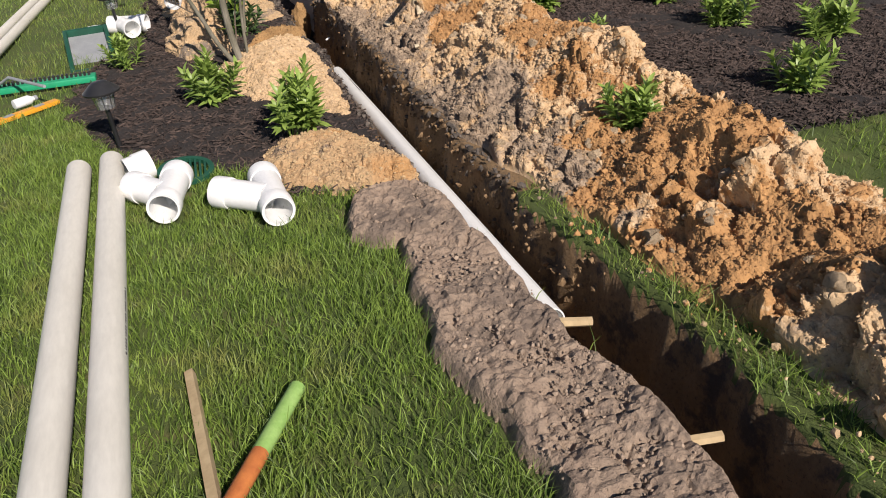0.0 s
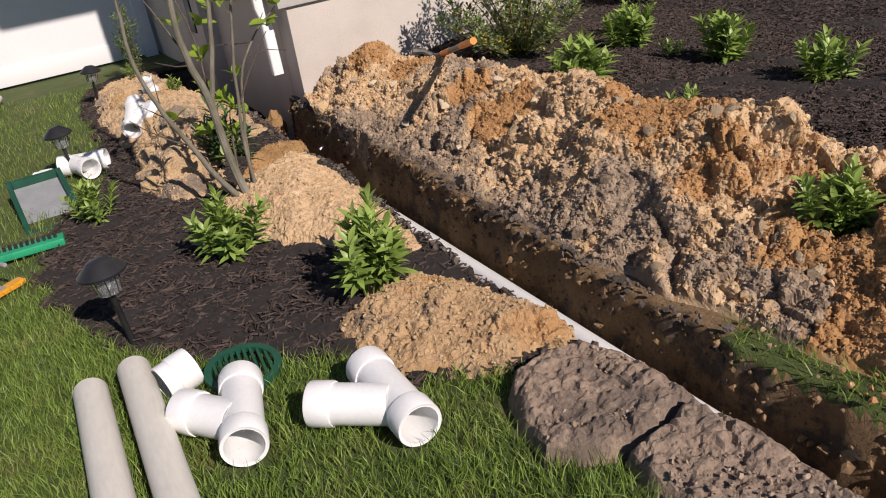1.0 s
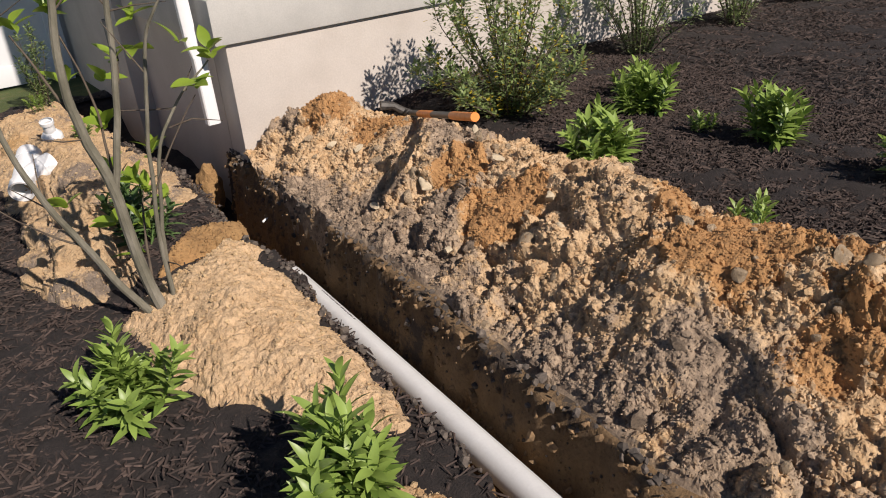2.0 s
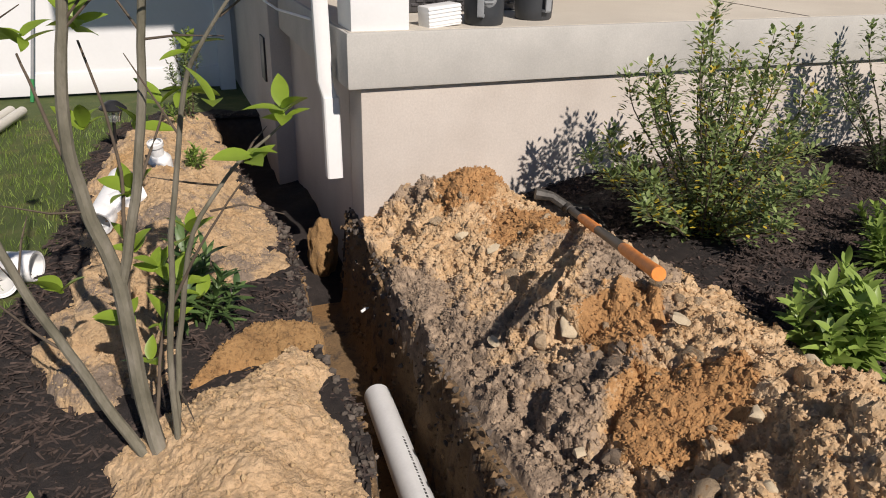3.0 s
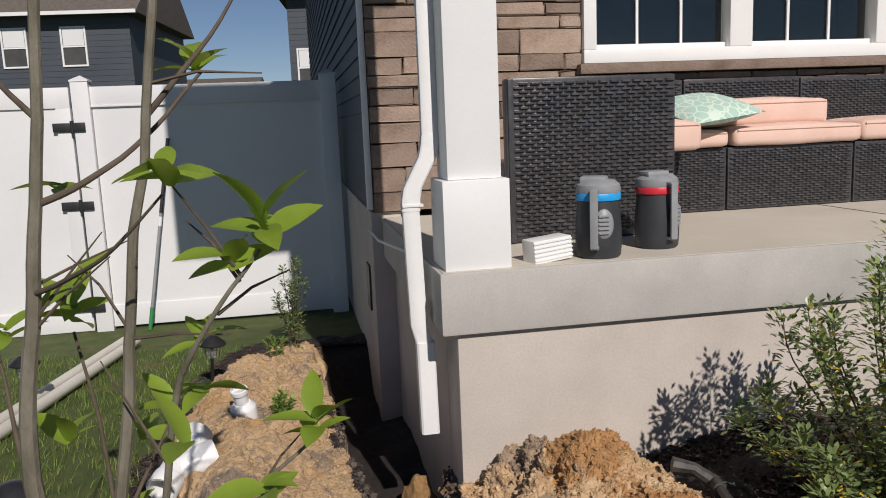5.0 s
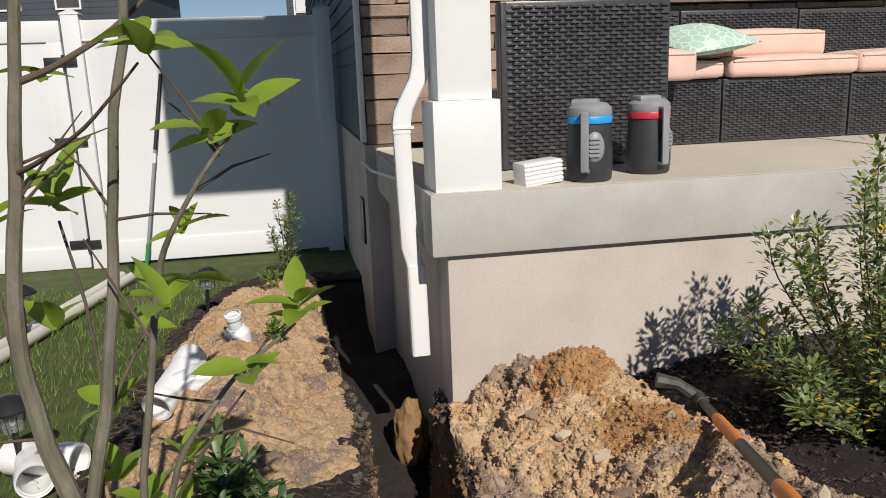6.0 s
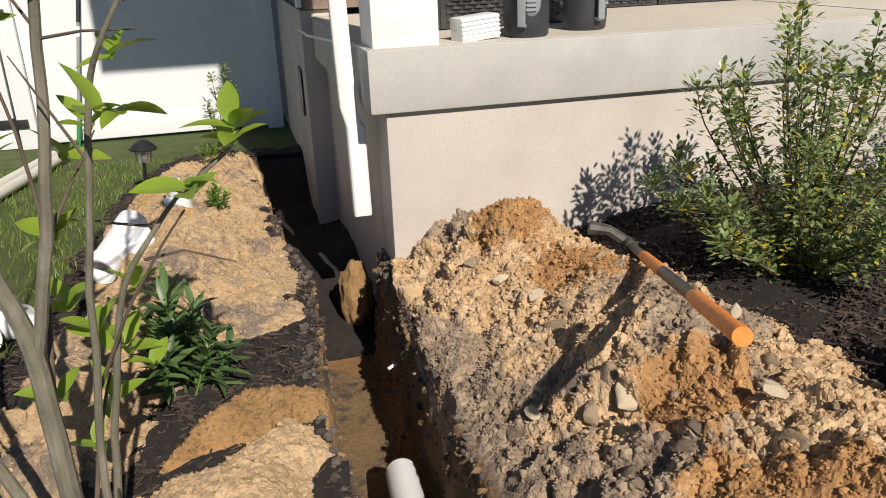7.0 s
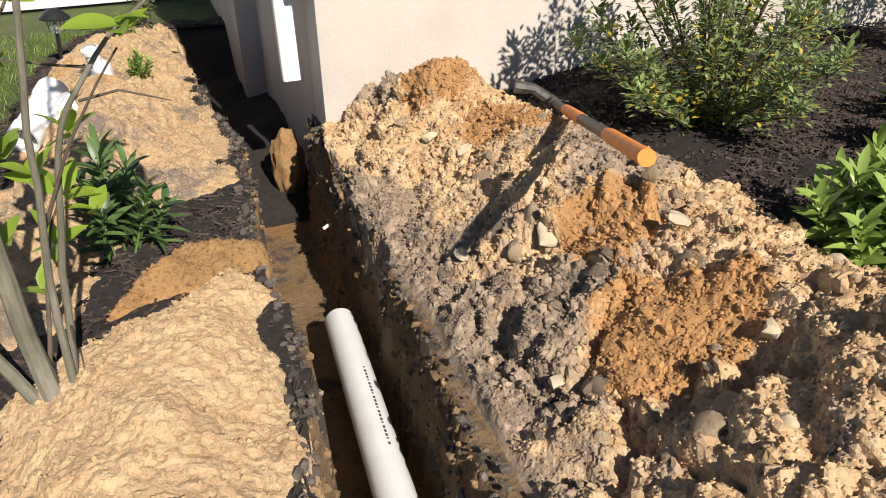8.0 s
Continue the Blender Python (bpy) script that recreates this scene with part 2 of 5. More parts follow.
def box(x0, x1, y0, y1, z0, z1, bevel=0.0, bm=None, m=None):
    own = bmesh.new()
    bmesh.ops.create_cube(own, size=1.0, matrix=Matrix.Translation(((x0 + x1) / 2, (y0 + y1) / 2, (z0 + z1) / 2)) @ Matrix.Diagonal((abs(x1 - x0), abs(y1 - y0), abs(z1 - z0), 1)))
    if bevel:
        bmesh.ops.bevel(own, geom=own.edges[:], offset=bevel, segments=2, affect="EDGES", profile=0.6)
    if m:
        own.transform(m)
    return join(bm, own)


def join(bm, own):
    if bm is None:
        return own
    me = bpy.data.meshes.new("join")
    own.to_mesh(me)
    own.free()
    bm.from_mesh(me)
    bpy.data.meshes.remove(me)
    return bm


def revolve(profile, n=24, m=None, bm=None, close=False):
    """Turn a list of (radius, height) round z."""
    own = bmesh.new()
    rings = []
    for r, z in profile:
        rings.append([own.verts.new((r * math.cos(2 * math.pi * k / n), r * math.sin(2 * math.pi * k / n), z)) for k in range(n)] if r > 1e-6 else [own.verts.new((0, 0, z))])
    pairs = list(zip(rings, rings[1:])) + ([(rings[-1], rings[0])] if close else [])
    for a, b in pairs:
        for k in range(n):
            if len(a) == 1 and len(b) == 1:
                continue
            f = [a[k % len(a)], a[(k + 1) % n]] if len(a) > 1 else [a[0]]
            f += [b[(k + 1) % n], b[k]] if len(b) > 1 else [b[0]]
            own.faces.new(f)
    for f in own.faces:
        f.smooth = True
    bmesh.ops.recalc_face_normals(own, faces=own.faces[:])
    if m:
        own.transform(m)
    return join(bm, own)


def tube(points, radii, n=8, bm=None):
    """A tapered limb along points."""
    own = bmesh.new()
    pts = [Vector(p) for p in points]
    rings = []
    side = Vector((0.31, 0.7, 0.64))
    for i, p in enumerate(pts):
        d = (pts[min(i + 1, len(pts) - 1)] - pts[max(i - 1, 0)]).normalized()
        u = d.cross(side).normalized()
        v = d.cross(u)
        r = radii[i] if isinstance(radii, (list, tuple)) else radii
        rings.append([own.verts.new(p + r * (math.cos(2 * math.pi * k / n) * u + math.sin(2 * math.pi * k / n) * v)) for k in range(n)])
    for a, b in zip(rings, rings[1:]):
        for k in range(n):
            own.faces.new((a[k], a[(k + 1) % n], b[(k + 1) % n], b[k])).smooth = True
    own.faces.new(rings[0][::-1])
    own.faces.new(rings[-1])
    bmesh.ops.recalc_face_normals(own, faces=own.faces[:])
    return join(bm, own)


def curve_points(points, steps=6):
    """Points of a smooth line through the given ones."""
    p = [Vector(q) for q in points]
    p = [2 * p[0] - p[1]] + p + [2 * p[-1] - p[-2]]
    out = []
    for i in range(1, len(p) - 2):
        for k in range(steps):
            t = k / steps
            out.append(0.5 * (2 * p[i] + (p[i + 1] - p[i - 1]) * t + (2 * p[i - 1] - 5 * p[i] + 4 * p[i + 1] - p[i + 2]) * t * t + (3 * p[i] - p[i - 1] - 3 * p[i + 1] + p[i + 2]) * t**3))
    return out + [p[-2]]


def sheet(name, xs, ys, zf, materials, keep=None, pick=None, smooth=True):
    """A grid mesh over xs, ys at heights zf(X, Y); keep and pick work on the faces' middles."""
    X, Y = np.meshgrid(xs, ys)
    Z = zf(X, Y)
    n, k = len(xs), len(ys)
    idx = np.arange(n * k).reshape(k, n)
    quads = np.stack([idx[:-1, :-1], idx[:-1, 1:], idx[1:, 1:], idx[1:, :-1]], -1).reshape(-1, 4)
    co = np.stack([X, Y, Z], -1).reshape(-1, 3)
    mid = co[quads].mean(1)
    if keep is not None:
        ok = keep(mid[:, 0], mid[:, 1])
        quads, mid = quads[ok], mid[ok]
        used, quads = np.unique(quads, return_inverse=True)
        co, quads = co[used], quads.reshape(-1, 4)
    me = bpy.data.meshes.new(name)
    me.vertices.add(len(co))
    me.vertices.foreach_set("co", co.ravel())
    me.loops.add(quads.size)
    me.loops.foreach_set("vertex_index", quads.ravel().astype(np.int32))
    me.polygons.add(len(quads))
    me.polygons.foreach_set("loop_start", np.arange(0, quads.size, 4, dtype=np.int32))
    me.polygons.foreach_set("use_smooth", np.full(len(quads), smooth))
    for m in materials:
        me.materials.append(m)
    if pick is not None:
        me.polygons.foreach_set("material_index", pick(mid).astype(np.int32))
    me.update(calc_edges=True)
    me.validate()
    return new(name, me)


def inside(poly, x, y, wobble=0.0, seed=9, cell=0.12):
    """How far points lie within a polygon: above 0 inside, in metres."""
    x = x + wobble * vnoise(x, y, cell, seed)
    y = y + wobble * vnoise(x, y, cell, seed + 1)
    hit_in = np.zeros(np.shape(x), bool)
    dist = np.full(np.shape(x), 99.0)
    for (x0, y0), (x1, y1) in zip(poly, poly[1:] + poly[:1]):
        cross = ((y0 > y) != (y1 > y)) & (x < (x1 - x0) * (y - y0) / ((y1 - y0) or 1e-9) + x0)
        hit_in ^= cross
        ex, ey = x1 - x0, y1 - y0
        t = np.clip(((x - x0) * ex + (y - y0) * ey) / (ex * ex + ey * ey), 0, 1)
        dist = np.minimum(dist, np.hypot(x - x0 - t * ex, y - y0 - t * ey))
    return np.where(hit_in, dist, -dist)


# ---- outlines on the plan ----
MULCH_LEFT = [(-0.2, -4.05), (-0.42, -4.1), (-0.78, -3.84), (-0.9, -3.66), (-1.33, -3.34), (-1.62, -2.95), (-1.8, -2.5), (-1.88, -2.0), (-1.84, -1.5), (-1.7, -1.1), (-1.5, -0.5), (-1.5, 0.6), (-1.58, 1.6), (-1.55, 2.6), (-1.3, 3.2), (-0.2, 3.2), (-0.1, 0.0), (-0.1, -3.0)]
MULCH_RIGHT = [(0.3, 0.2), (0.25, -3.0), (0.5, -4.2), (1.25, -4.55), (1.6, -4.55), (2.4, -4.65), (4.0, -4.4), (6.5, -3.9), (9.0, -3.2), (9.0, 1.2)]
HEAP_1 = [(-0.83, -3.4), (-0.62, -3.2), (-0.4, -3.22), (-0.27, -3.5), (-0.16, -3.95), (-0.2, -4.1), (-0.48, -4.08), (-0.76, -3.88), (-0.86, -3.62)]
HEAP_2 = [(-0.8, -1.5), (-0.5, -1.22), (-0.3, -1.25), (-0.27, -1.8), (-0.27, -2.5), (-0.27, -3.02), (-0.34, -3.1), (-0.5, -2.98), (-0.8, -2.62), (-1.0, -2.25), (-1.03, -1.85)]
HEAP_3 = [(-0.66, -0.66), (-0.82, -1.1), (-0.86, -1.5), (-1.16, -1.55), (-1.36, -1.1), (-1.32, -0.4), (-1.4, 0.2), (-1.5, 1.0), (-1.5, 2.0), (-1.2, 2.9), (-0.8, 2.95), (-0.68, 2.0), (-0.52, 0.7), (-0.36, 0.0), (-0.36, -0.5)]
HEAP_4 = [(-0.8, -1.42), (-0.76, -1.22), (-0.52, -1.1), (-0.3, -1.12), (-0.3, -1.3), (-0.5, -1.33), (-0.64, -1.4)]
SOD_A = [(-0.5, -4.12), (-0.22, -4.1), (-0.12, -4.3), (-0.13, -4.55), (-0.36, -4.58), (-0.6, -4.5), (-0.59, -4.3)]
SOD_B = [(-0.42, -4.6), (-0.13, -4.52), (-0.09, -4.85), (-0.06, -5.2), (-0.05, -5.42), (0.02, -5.6), (0.03, -6.1), (0.05, -6.8), (-0.3, -6.8), (-0.36, -6.0), (-0.4, -5.7), (-0.47, -5.4), (-0.47, -5.0)]


CREST_Y = (-9.0, -6.5, -5.2, -4.6, -4.1, -3.6, -3.25, -2.8, -2.3, -1.8, -1.4, -0.9, -0.48, -0.2, -0.02)
CREST_X = (0.8, 0.82, 0.85, 0.86, 0.88, 0.87, 0.7, 0.8, 0.84, 0.8, 0.7, 0.58, 0.42, 0.36, 0.33)
CREST_H = (0.25, 0.28, 0.3, 0.31, 0.3, 0.38, 0.37, 0.37, 0.28, 0.29, 0.35, 0.31, 0.42, 0.33, 0.22)


def right_heap(x, y):
    """Height of the long spoil heap over the ground: a ridge that rises evenly from the trench and drops behind."""
    left = trench_edges(y)[1] + np.interp(y, (-9, -5.3, -4.6, -3.8, -2.5, 0), (0.2, 0.15, 0.11, 0.07, 0.04, 0.0)) + 0.03 * vnoise(x, y, 0.2, 21)
    rgt = np.interp(y, (-9, -5, -4.2, -3, -1.6, -0.8, -0.3, 0.0), (1.15, 1.2, 1.16, 1.16, 1.14, 1.0, 0.8, 0.62)) + 0.06 * vnoise(x, y, 0.25, 22)
    crest = np.interp(y, CREST_Y, CREST_X) + 0.05 * vnoise(x, y, 0.5, 20)
    top = np.interp(y, CREST_Y, CREST_H) + 0.03
    u = np.clip((x - left) / np.maximum(crest - left, 0.05), 0, 1)
    v = np.clip((x - crest) / np.maximum(rgt - crest, 0.05), 0, 1)
    steep = np.interp(y, (-4.5, -3.4, -2.6, -1.5, -0.5), (1.2, 1.0, 1.35, 1.25, 1.0))
    shape = np.where(x < crest, u ** steep, (1 - v) ** 0.85) - 0.1 * np.exp(-((x - crest) / 0.07) ** 2)
    dents = 0.85 * np.exp(-((x - 0.79) ** 2 + (y + 4.17) ** 2) / 0.03) + 0.5 * np.exp(-((x - 0.5) ** 2 + (y + 4.45) ** 2) / 0.018)
    h = top * shape * (1 - dents) * (1 + 0.16 * vnoise(x, y, 0.5, 23) + 0.2 * vnoise(x, y, 0.24, 24))
    edge = np.minimum(np.minimum(x - left, rgt - x), (0.02 - y) * 1.0)
    return np.where(edge > 0, h - 0.012 + 0.03 * ramp(edge, 0, 0.05), -0.06 + np.clip(edge, -0.3, 0))


def soil_kinds(x, y):
    """Where the heap is grey topsoil and where it is orange clay, 0 to 1."""
    u = (x - trench_edges(y)[1]) / 0.7
    grey = 0.55 - 0.55 * u + 0.35 * ramp(y, -4.0, -2.6) - 0.25 - 0.3 * ramp(y, -1.2, -0.5) + 0.35 * vnoise(x, y, 0.4, 35) + 0.2 * vnoise(x, y, 0.14, 36)
    clay = sum(a * np.exp(-(((x - cx) / w) ** 2 + ((y - cy) / d) ** 2)) for cx, cy, w, d, a in ((0.6, -1.72, 0.15, 0.2, 1.0), (0.56, -2.2, 0.18, 0.2, 1.0), (0.42, -0.45, 0.2, 0.3, 0.75), (0.62, -0.85, 0.2, 0.25, 0.65), (0.75, -3.2, 0.35, 0.5, 0.6), (0.7, -4.8, 0.6, 1.1, 0.7)))
    clay = clay + 0.25 * vnoise(x, y, 0.22, 37)
    return np.clip(grey - 0.5 * ramp(clay, 0.4, 0.7), 0, 1), np.clip(clay, 0, 1)


def left_heap(poly, height, seed, soft=0.28, rough=1.0, fall=None):
    def h(x, y):
        d = inside(poly, x, y, 0.05, seed)
        body = height * ramp(d, -0.02, soft) ** 0.8 * (1 + 0.3 * vnoise(x, y, 0.3, seed + 6) + 0.16 * vnoise(x, y, 0.14, seed + 8))
        if fall:
            body = body * (0.4 + 0.6 * ramp(x, trench_edges(y)[0] - fall[0], trench_edges(y)[0] - fall[1]))
        return np.where(d > 0, body + 0.02 * rough * ramp(d, 0, 0.06) - 0.01, -0.05 + np.clip(d, -0.3, 0))
    return h


heap_1, heap_2, heap_3 = left_heap(HEAP_1, 0.11, 40), left_heap(HEAP_2, 0.13, 50, 0.32), left_heap(HEAP_3, 0.19, 60, 0.4, 1.3, (0.08, 0.6))

heap_4 = left_heap(HEAP_4, 0.09, 65, 0.1)


def span(*pieces):
    return np.unique(np.concatenate([np.arange(a, b, s) for a, b, s in pieces]).round(4))


# ---- ground ----
gx = span((-160, -40, 20), (-40, -8, 4), (-8, -2.6, 0.45), (-2.6, -0.95, 0.12), (-0.95, 0.45, 0.0125), (0.45, 1.6, 0.1), (1.6, 8, 0.4), (8, 40, 4), (40, 161, 20))
gy = span((-160, -40, 20), (-40, -10, 3), (-10, -6.6, 0.3), (-6.6, 3.2, 0.02), (3.2, 8, 0.4), (8, 40, 4), (40, 161, 20))
# dark mulch colour beside the porch also stands in for the trench's deep shade
ground = sheet("ground", gx, gy, land, [M_lawn, M_cut, M_mulch_and_shade], pick=lambda m: np.where((m[:, 1] > 0.15) & (m[:, 1] < 3.1) & (m[:, 0] > trench_edges(m[:, 1])[0] + 0.03) & (m[:, 0] < 0.3), 2, (trench(m[:, 0], m[:, 1]) > 0.04) | (m[:, 0] > trench_edges(m[:, 1])[0] - 0.12) & (m[:, 0] < trench_edges(m[:, 1])[1] + 0.16) & (m[:, 1] > -4.3) & (m[:, 1] < 3) | (np.abs(m[:, 2] - grade(m[:, 0], m[:, 1])) > 0.03) & (np.abs(m[:, 0]) < 2)))
tagged(ground, "mown green lawn cut open by a narrow drain trench", "lawn", kind="structure")

bed_l = sheet("mulch_bed", span((-2.1, 0.0, 0.03)), span((-4.3, 3.25, 0.03)), lambda x, y: land(x, y) + np.where(inside(MULCH_LEFT, x, y, 0.05, 12) > 0, 0.022 + 0.012 * vnoise(x, y, 0.08, 13) + 0.006 * vnoise(x, y, 0.035, 14), -0.03), [M_mulch_and_shade], keep=lambda x, y: (inside(MULCH_LEFT, x, y, 0.05, 12) > -0.04) & (trench(x, y) < 0.02))
tagged(bed_l, "planting bed covered in dark bark mulch beside the trench", "mulch bed", kind="structure")
bed_r = sheet("mulch_bed", span((0.2, 4.0, 0.04), (4.0, 9.1, 0.12)), span((-4.8, 1.3, 0.04)), lambda x, y: land(x, y) + np.where(inside(MULCH_RIGHT, x, y, 0.05, 15) > 0, 0.03 + 0.02 * vnoise(x, y, 0.3, 16) + 0.014 * vnoise(x, y, 0.07, 17), -0.03), [M_mulch_and_shade], keep=lambda x, y: (inside(MULCH_RIGHT, x, y, 0.05, 15) > -0.05) & (trench(x, y) < 0.02))
tagged(bed_r, "wide bed of dark bark mulch along the porch wall", "mulch bed", kind="structure")


def give(me, co):
    """Write the soil kinds on a mesh's points."""
    for key, values in zip(("topsoil", "clay"), soil_kinds(co[:, 0], co[:, 1])):
        me.attributes.new(key, "FLOAT", "POINT").data.foreach_set("value", values.astype(np.float32))


def heap(name, xs, ys, hf, material, label, steps, kinds=False):
    """A heap whose surface is broken up along its own normals: steps are (clod size, height)."""
    ob = sheet(name, xs, ys, lambda x, y: land(x, y) + hf(x, y), [material], keep=lambda x, y: hf(x, y) > -0.1, smooth=False)
    me = ob.data
    co = np.empty(len(me.vertices) * 3, np.float32)
    me.vertices.foreach_get("co", co)
    co = co.reshape(-1, 3).astype(float)
    e = 0.012
    x, y = co[:, 0], co[:, 1]
    gx_ = (hf(x + e, y) - hf(x - e, y)) / (2 * e)
    gy_ = (hf(x, y + e) - hf(x, y - e)) / (2 * e)
    n = np.stack([-np.clip(gx_, -1.6, 1.6), -np.clip(gy_, -1.6, 1.6), np.ones(len(co))], -1)
    n /= np.linalg.norm(n, axis=1)[:, None]
    over = ramp(hf(x, y), 0.0, 0.05)
    if kinds:
        give(me, co)
        over = over * (1 - 0.55 * ramp(soil_kinds(x, y)[1], 0.45, 0.8))
    d = np.zeros(len(co))
    bold = 1 + (0.9 * ramp(-y, 3.5, 4.6) if kinds else 0)
    for k, (size, height) in enumerate(steps):
        wob = np.stack([vnoise3(co, size * 0.6, 300 + k), vnoise3(co, size * 0.6, 310 + k), vnoise3(co, size * 0.6, 320 + k)], -1) * size * 0.22
        where = 0.12 + 0.88 * ramp(vnoise3(co, size * 2.4, 330 + k), -0.1, 0.45)
        d += height * (bold if size > 0.06 else 1) * ((clods3(co + wob, size, 340 + 9 * k) - 0.3) * where + 0.3 * vnoise3(co, size * 0.8, 350 + k))
    d += 0.007 * vnoise3(co, 0.028, 360) + 0.006 * vnoise3(co, 0.014, 361)
    co = co + n * (d * over)[:, None]
    me.vertices.foreach_set("co", co.ravel().astype(np.float32))
    me.update()
    return tagged(ob, label, "soil mound", "soil mounds along the trench")


SANDY = ((0.14, 0.008), (0.055, 0.012), (0.026, 0.009))
spoil = heap("spoil_mound", span((0.0, 1.42, 0.0078)), span((-7.0, -4.6, 0.011), (-4.6, 0.06, 0.0082)), right_heap, M_heap, "long heap of freshly dug tan and grey clods beside the trench", ((0.3, 0.075), (0.16, 0.065), (0.08, 0.04), (0.042, 0.024), (0.022, 0.013)), True)
sand_1 = heap("sand_mound", span((-0.95, -0.08, 0.009)), span((-4.2, -3.1, 0.009)), heap_1, M_sand_orange, "small mound of tan sandy soil with a shoe-sized dent", ((0.13, 0.032), (0.065, 0.022), (0.03, 0.012)))
sand_2 = heap("sand_mound", span((-1.1, -0.2, 0.0085)), span((-3.2, -1.1, 0.0085)), heap_2, M_sand, "flattened pale sandy soil heap round the young tree", SANDY)
sand_3 = heap("sand_mound", span((-1.6, -0.3, 0.011)), span((-1.65, 3.05, 0.012)), heap_3, M_ridge, "ridge of dug tan soil between the lawn and the trench", ((0.24, 0.07), (0.12, 0.05), (0.055, 0.028), (0.026, 0.013)))
sand_4 = heap("sand_mound", span((-0.9, -0.2, 0.01)), span((-1.55, -1.0, 0.01)), heap_4, M_brown, "low band of brown clay at the end of the pale sand", SANDY)


def sod(poly, seed, label):
    def h(x, y):
        d = inside(poly, x, y, 0.03, seed)
        r = 0.022 * vnoise(x, y, 0.17, seed + 2) + 0.018 * lumps(x, y, 0.08, seed + 3) - 0.012 * ramp(np.abs(vnoise(x, y, 0.11, seed + 6)), 0.12, 0.0) + 0.01 * lumps(x, y, 0.033, seed + 4) + 0.008 * vnoise(x, y, 0.015, seed + 5)
        return grade(x, y) - land(x, y) + np.where(d > 0, 0.05 * ramp(d, -0.005, 0.03) + r * ramp(d, 0, 0.05), -0.05)
    xs, ys = [p[0] for p in poly], [p[1] for p in poly]
    ob = sheet("turf_slab", span((min(xs) - 0.06, max(xs) + 0.06, 0.0105)), span((min(ys) - 0.06, max(ys) + 0.06, 0.0105)), lambda x, y: land(x, y) + h(x, y), [M_sod], keep=lambda x, y: inside(poly, x, y, 0.03, seed) > -0.018, smooth=False)
    return tagged(ob, label, "turf", "overturned turf slabs")


sod(SOD_A, 70, "short slab of lifted turf lying brown root side up")
sod(SOD_B, 80, "long strip of lifted turf lying root side up beside the trench")

# ---- house, porch and fence ----
HOUSE = pose(0, 0, 0, 0, 0, 6.0)
M_stucco = mottled("pale_stucco_foundation", [(0.3, (0.46, 0.41, 0.36)), (0.7, (0.56, 0.505, 0.45))], 2.2, 0.9, 90.0, 0.3, 0.003)
M_concrete = mottled("grey_poured_concrete", [(0.3, (0.4, 0.385, 0.355)), (0.7, (0.51, 0.49, 0.45))], 3.0, 0.85, 110.0, 0.25, 0.002)
M_white = mottled("white_painted_trim", [(0.3, (0.74, 0.74, 0.73)), (0.7, (0.82, 0.82, 0.81))], 1.5, 0.45, 60.0, 0.08, 0.001, tint=0.06)
M_vinyl = mottled("white_vinyl_fence", [(0.3, (0.69, 0.69, 0.7)), (0.7, (0.75, 0.75, 0.75))], 1.1, 0.35, 40.0, 0.05, 0.001, tint=0.05)
M_pvc = mottled("white_pvc_plastic", [(0.3, (0.76, 0.76, 0.75)), (0.7, (0.84, 0.84, 0.83))], 7.0, 0.32, 90.0, 0.08, 0.0008, tint=0.12)
M_pipe = mottled("dusty_white_sewer_pipe", [(0.3, (0.6, 0.57, 0.5)), (0.7, (0.72, 0.69, 0.62))], 5.0, 0.5, 70.0, 0.12, 0.001, tint=0.2, stretch=(1, 1, 0.25))
M_black = mottled("black_plastic", [(0.3, (0.012, 0.012, 0.013)), (0.7, (0.03, 0.03, 0.032))], 9.0, 0.45, 90.0, 0.15, 0.001)
M_stone = per_piece(mottled("brown_ledge_stone", [(0.25, (0.2, 0.14, 0.105)), (0.5, (0.3, 0.22, 0.17)), (0.8, (0.36, 0.28, 0.23))], 7.0, 0.9, 60.0, 0.7, 0.012), 0.3)
M_mortar = mottled("stone_joint_mortar", [(0.3, (0.07, 0.055, 0.045)), (0.7, (0.11, 0.09, 0.075))], 14.0, 0.95)
M_siding = per_piece(mottled("dark_blue_clapboard", [(0.3, (0.052, 0.068, 0.09)), (0.7, (0.066, 0.085, 0.11))], 3.0, 0.55, 80.0, 0.15, 0.001, tint=0.1, stretch=(1, 0.2, 1)), 0.08)
M_wicker = per_piece(mottled("dark_brown_resin_wicker", [(0.3, (0.045, 0.043, 0.045)), (0.7, (0.085, 0.08, 0.082))], 30.0, 0.28, 160.0, 0.2, 0.001), 0.35, True)
M_cushion = mottled("peach_cushion_fabric", [(0.3, (0.7, 0.48, 0.39)), (0.7, (0.78, 0.55, 0.46))], 5.0, 0.9, 350.0, 0.35, 0.0015)
M_glass, gnt, gb = mat("window_glass", 0.03, 0.0, (0.9, 0.95, 0.95))
gb.inputs["Transmission Weight"].default_value = 1.0
# near-black colour paints in the dimness of unlit rooms, neighbours' windows included
M_dim = mottled("painted_room_dimness", [(0.3, (0.05, 0.05, 0.052)), (0.7, (0.08, 0.08, 0.08))], 2.0, 0.9)
M_roof = per_piece(mottled("brown_roof_shingle", [(0.3, (0.09, 0.075, 0.065)), (0.7, (0.14, 0.12, 0.1))], 8.0, 0.95, 80.0, 0.4, 0.004), 0.15)
M_galv = mottled("grey_plastic", [(0.3, (0.25, 0.26, 0.27)), (0.7, (0.32, 0.33, 0.34))], 9.0, 0.45, 120.0, 0.1, 0.001)
M_char = mottled("charcoal_plastic", [(0.3, (0.03, 0.033, 0.037)), (0.7, (0.045, 0.048, 0.053))], 9.0, 0.5, 120.0, 0.15, 0.001)

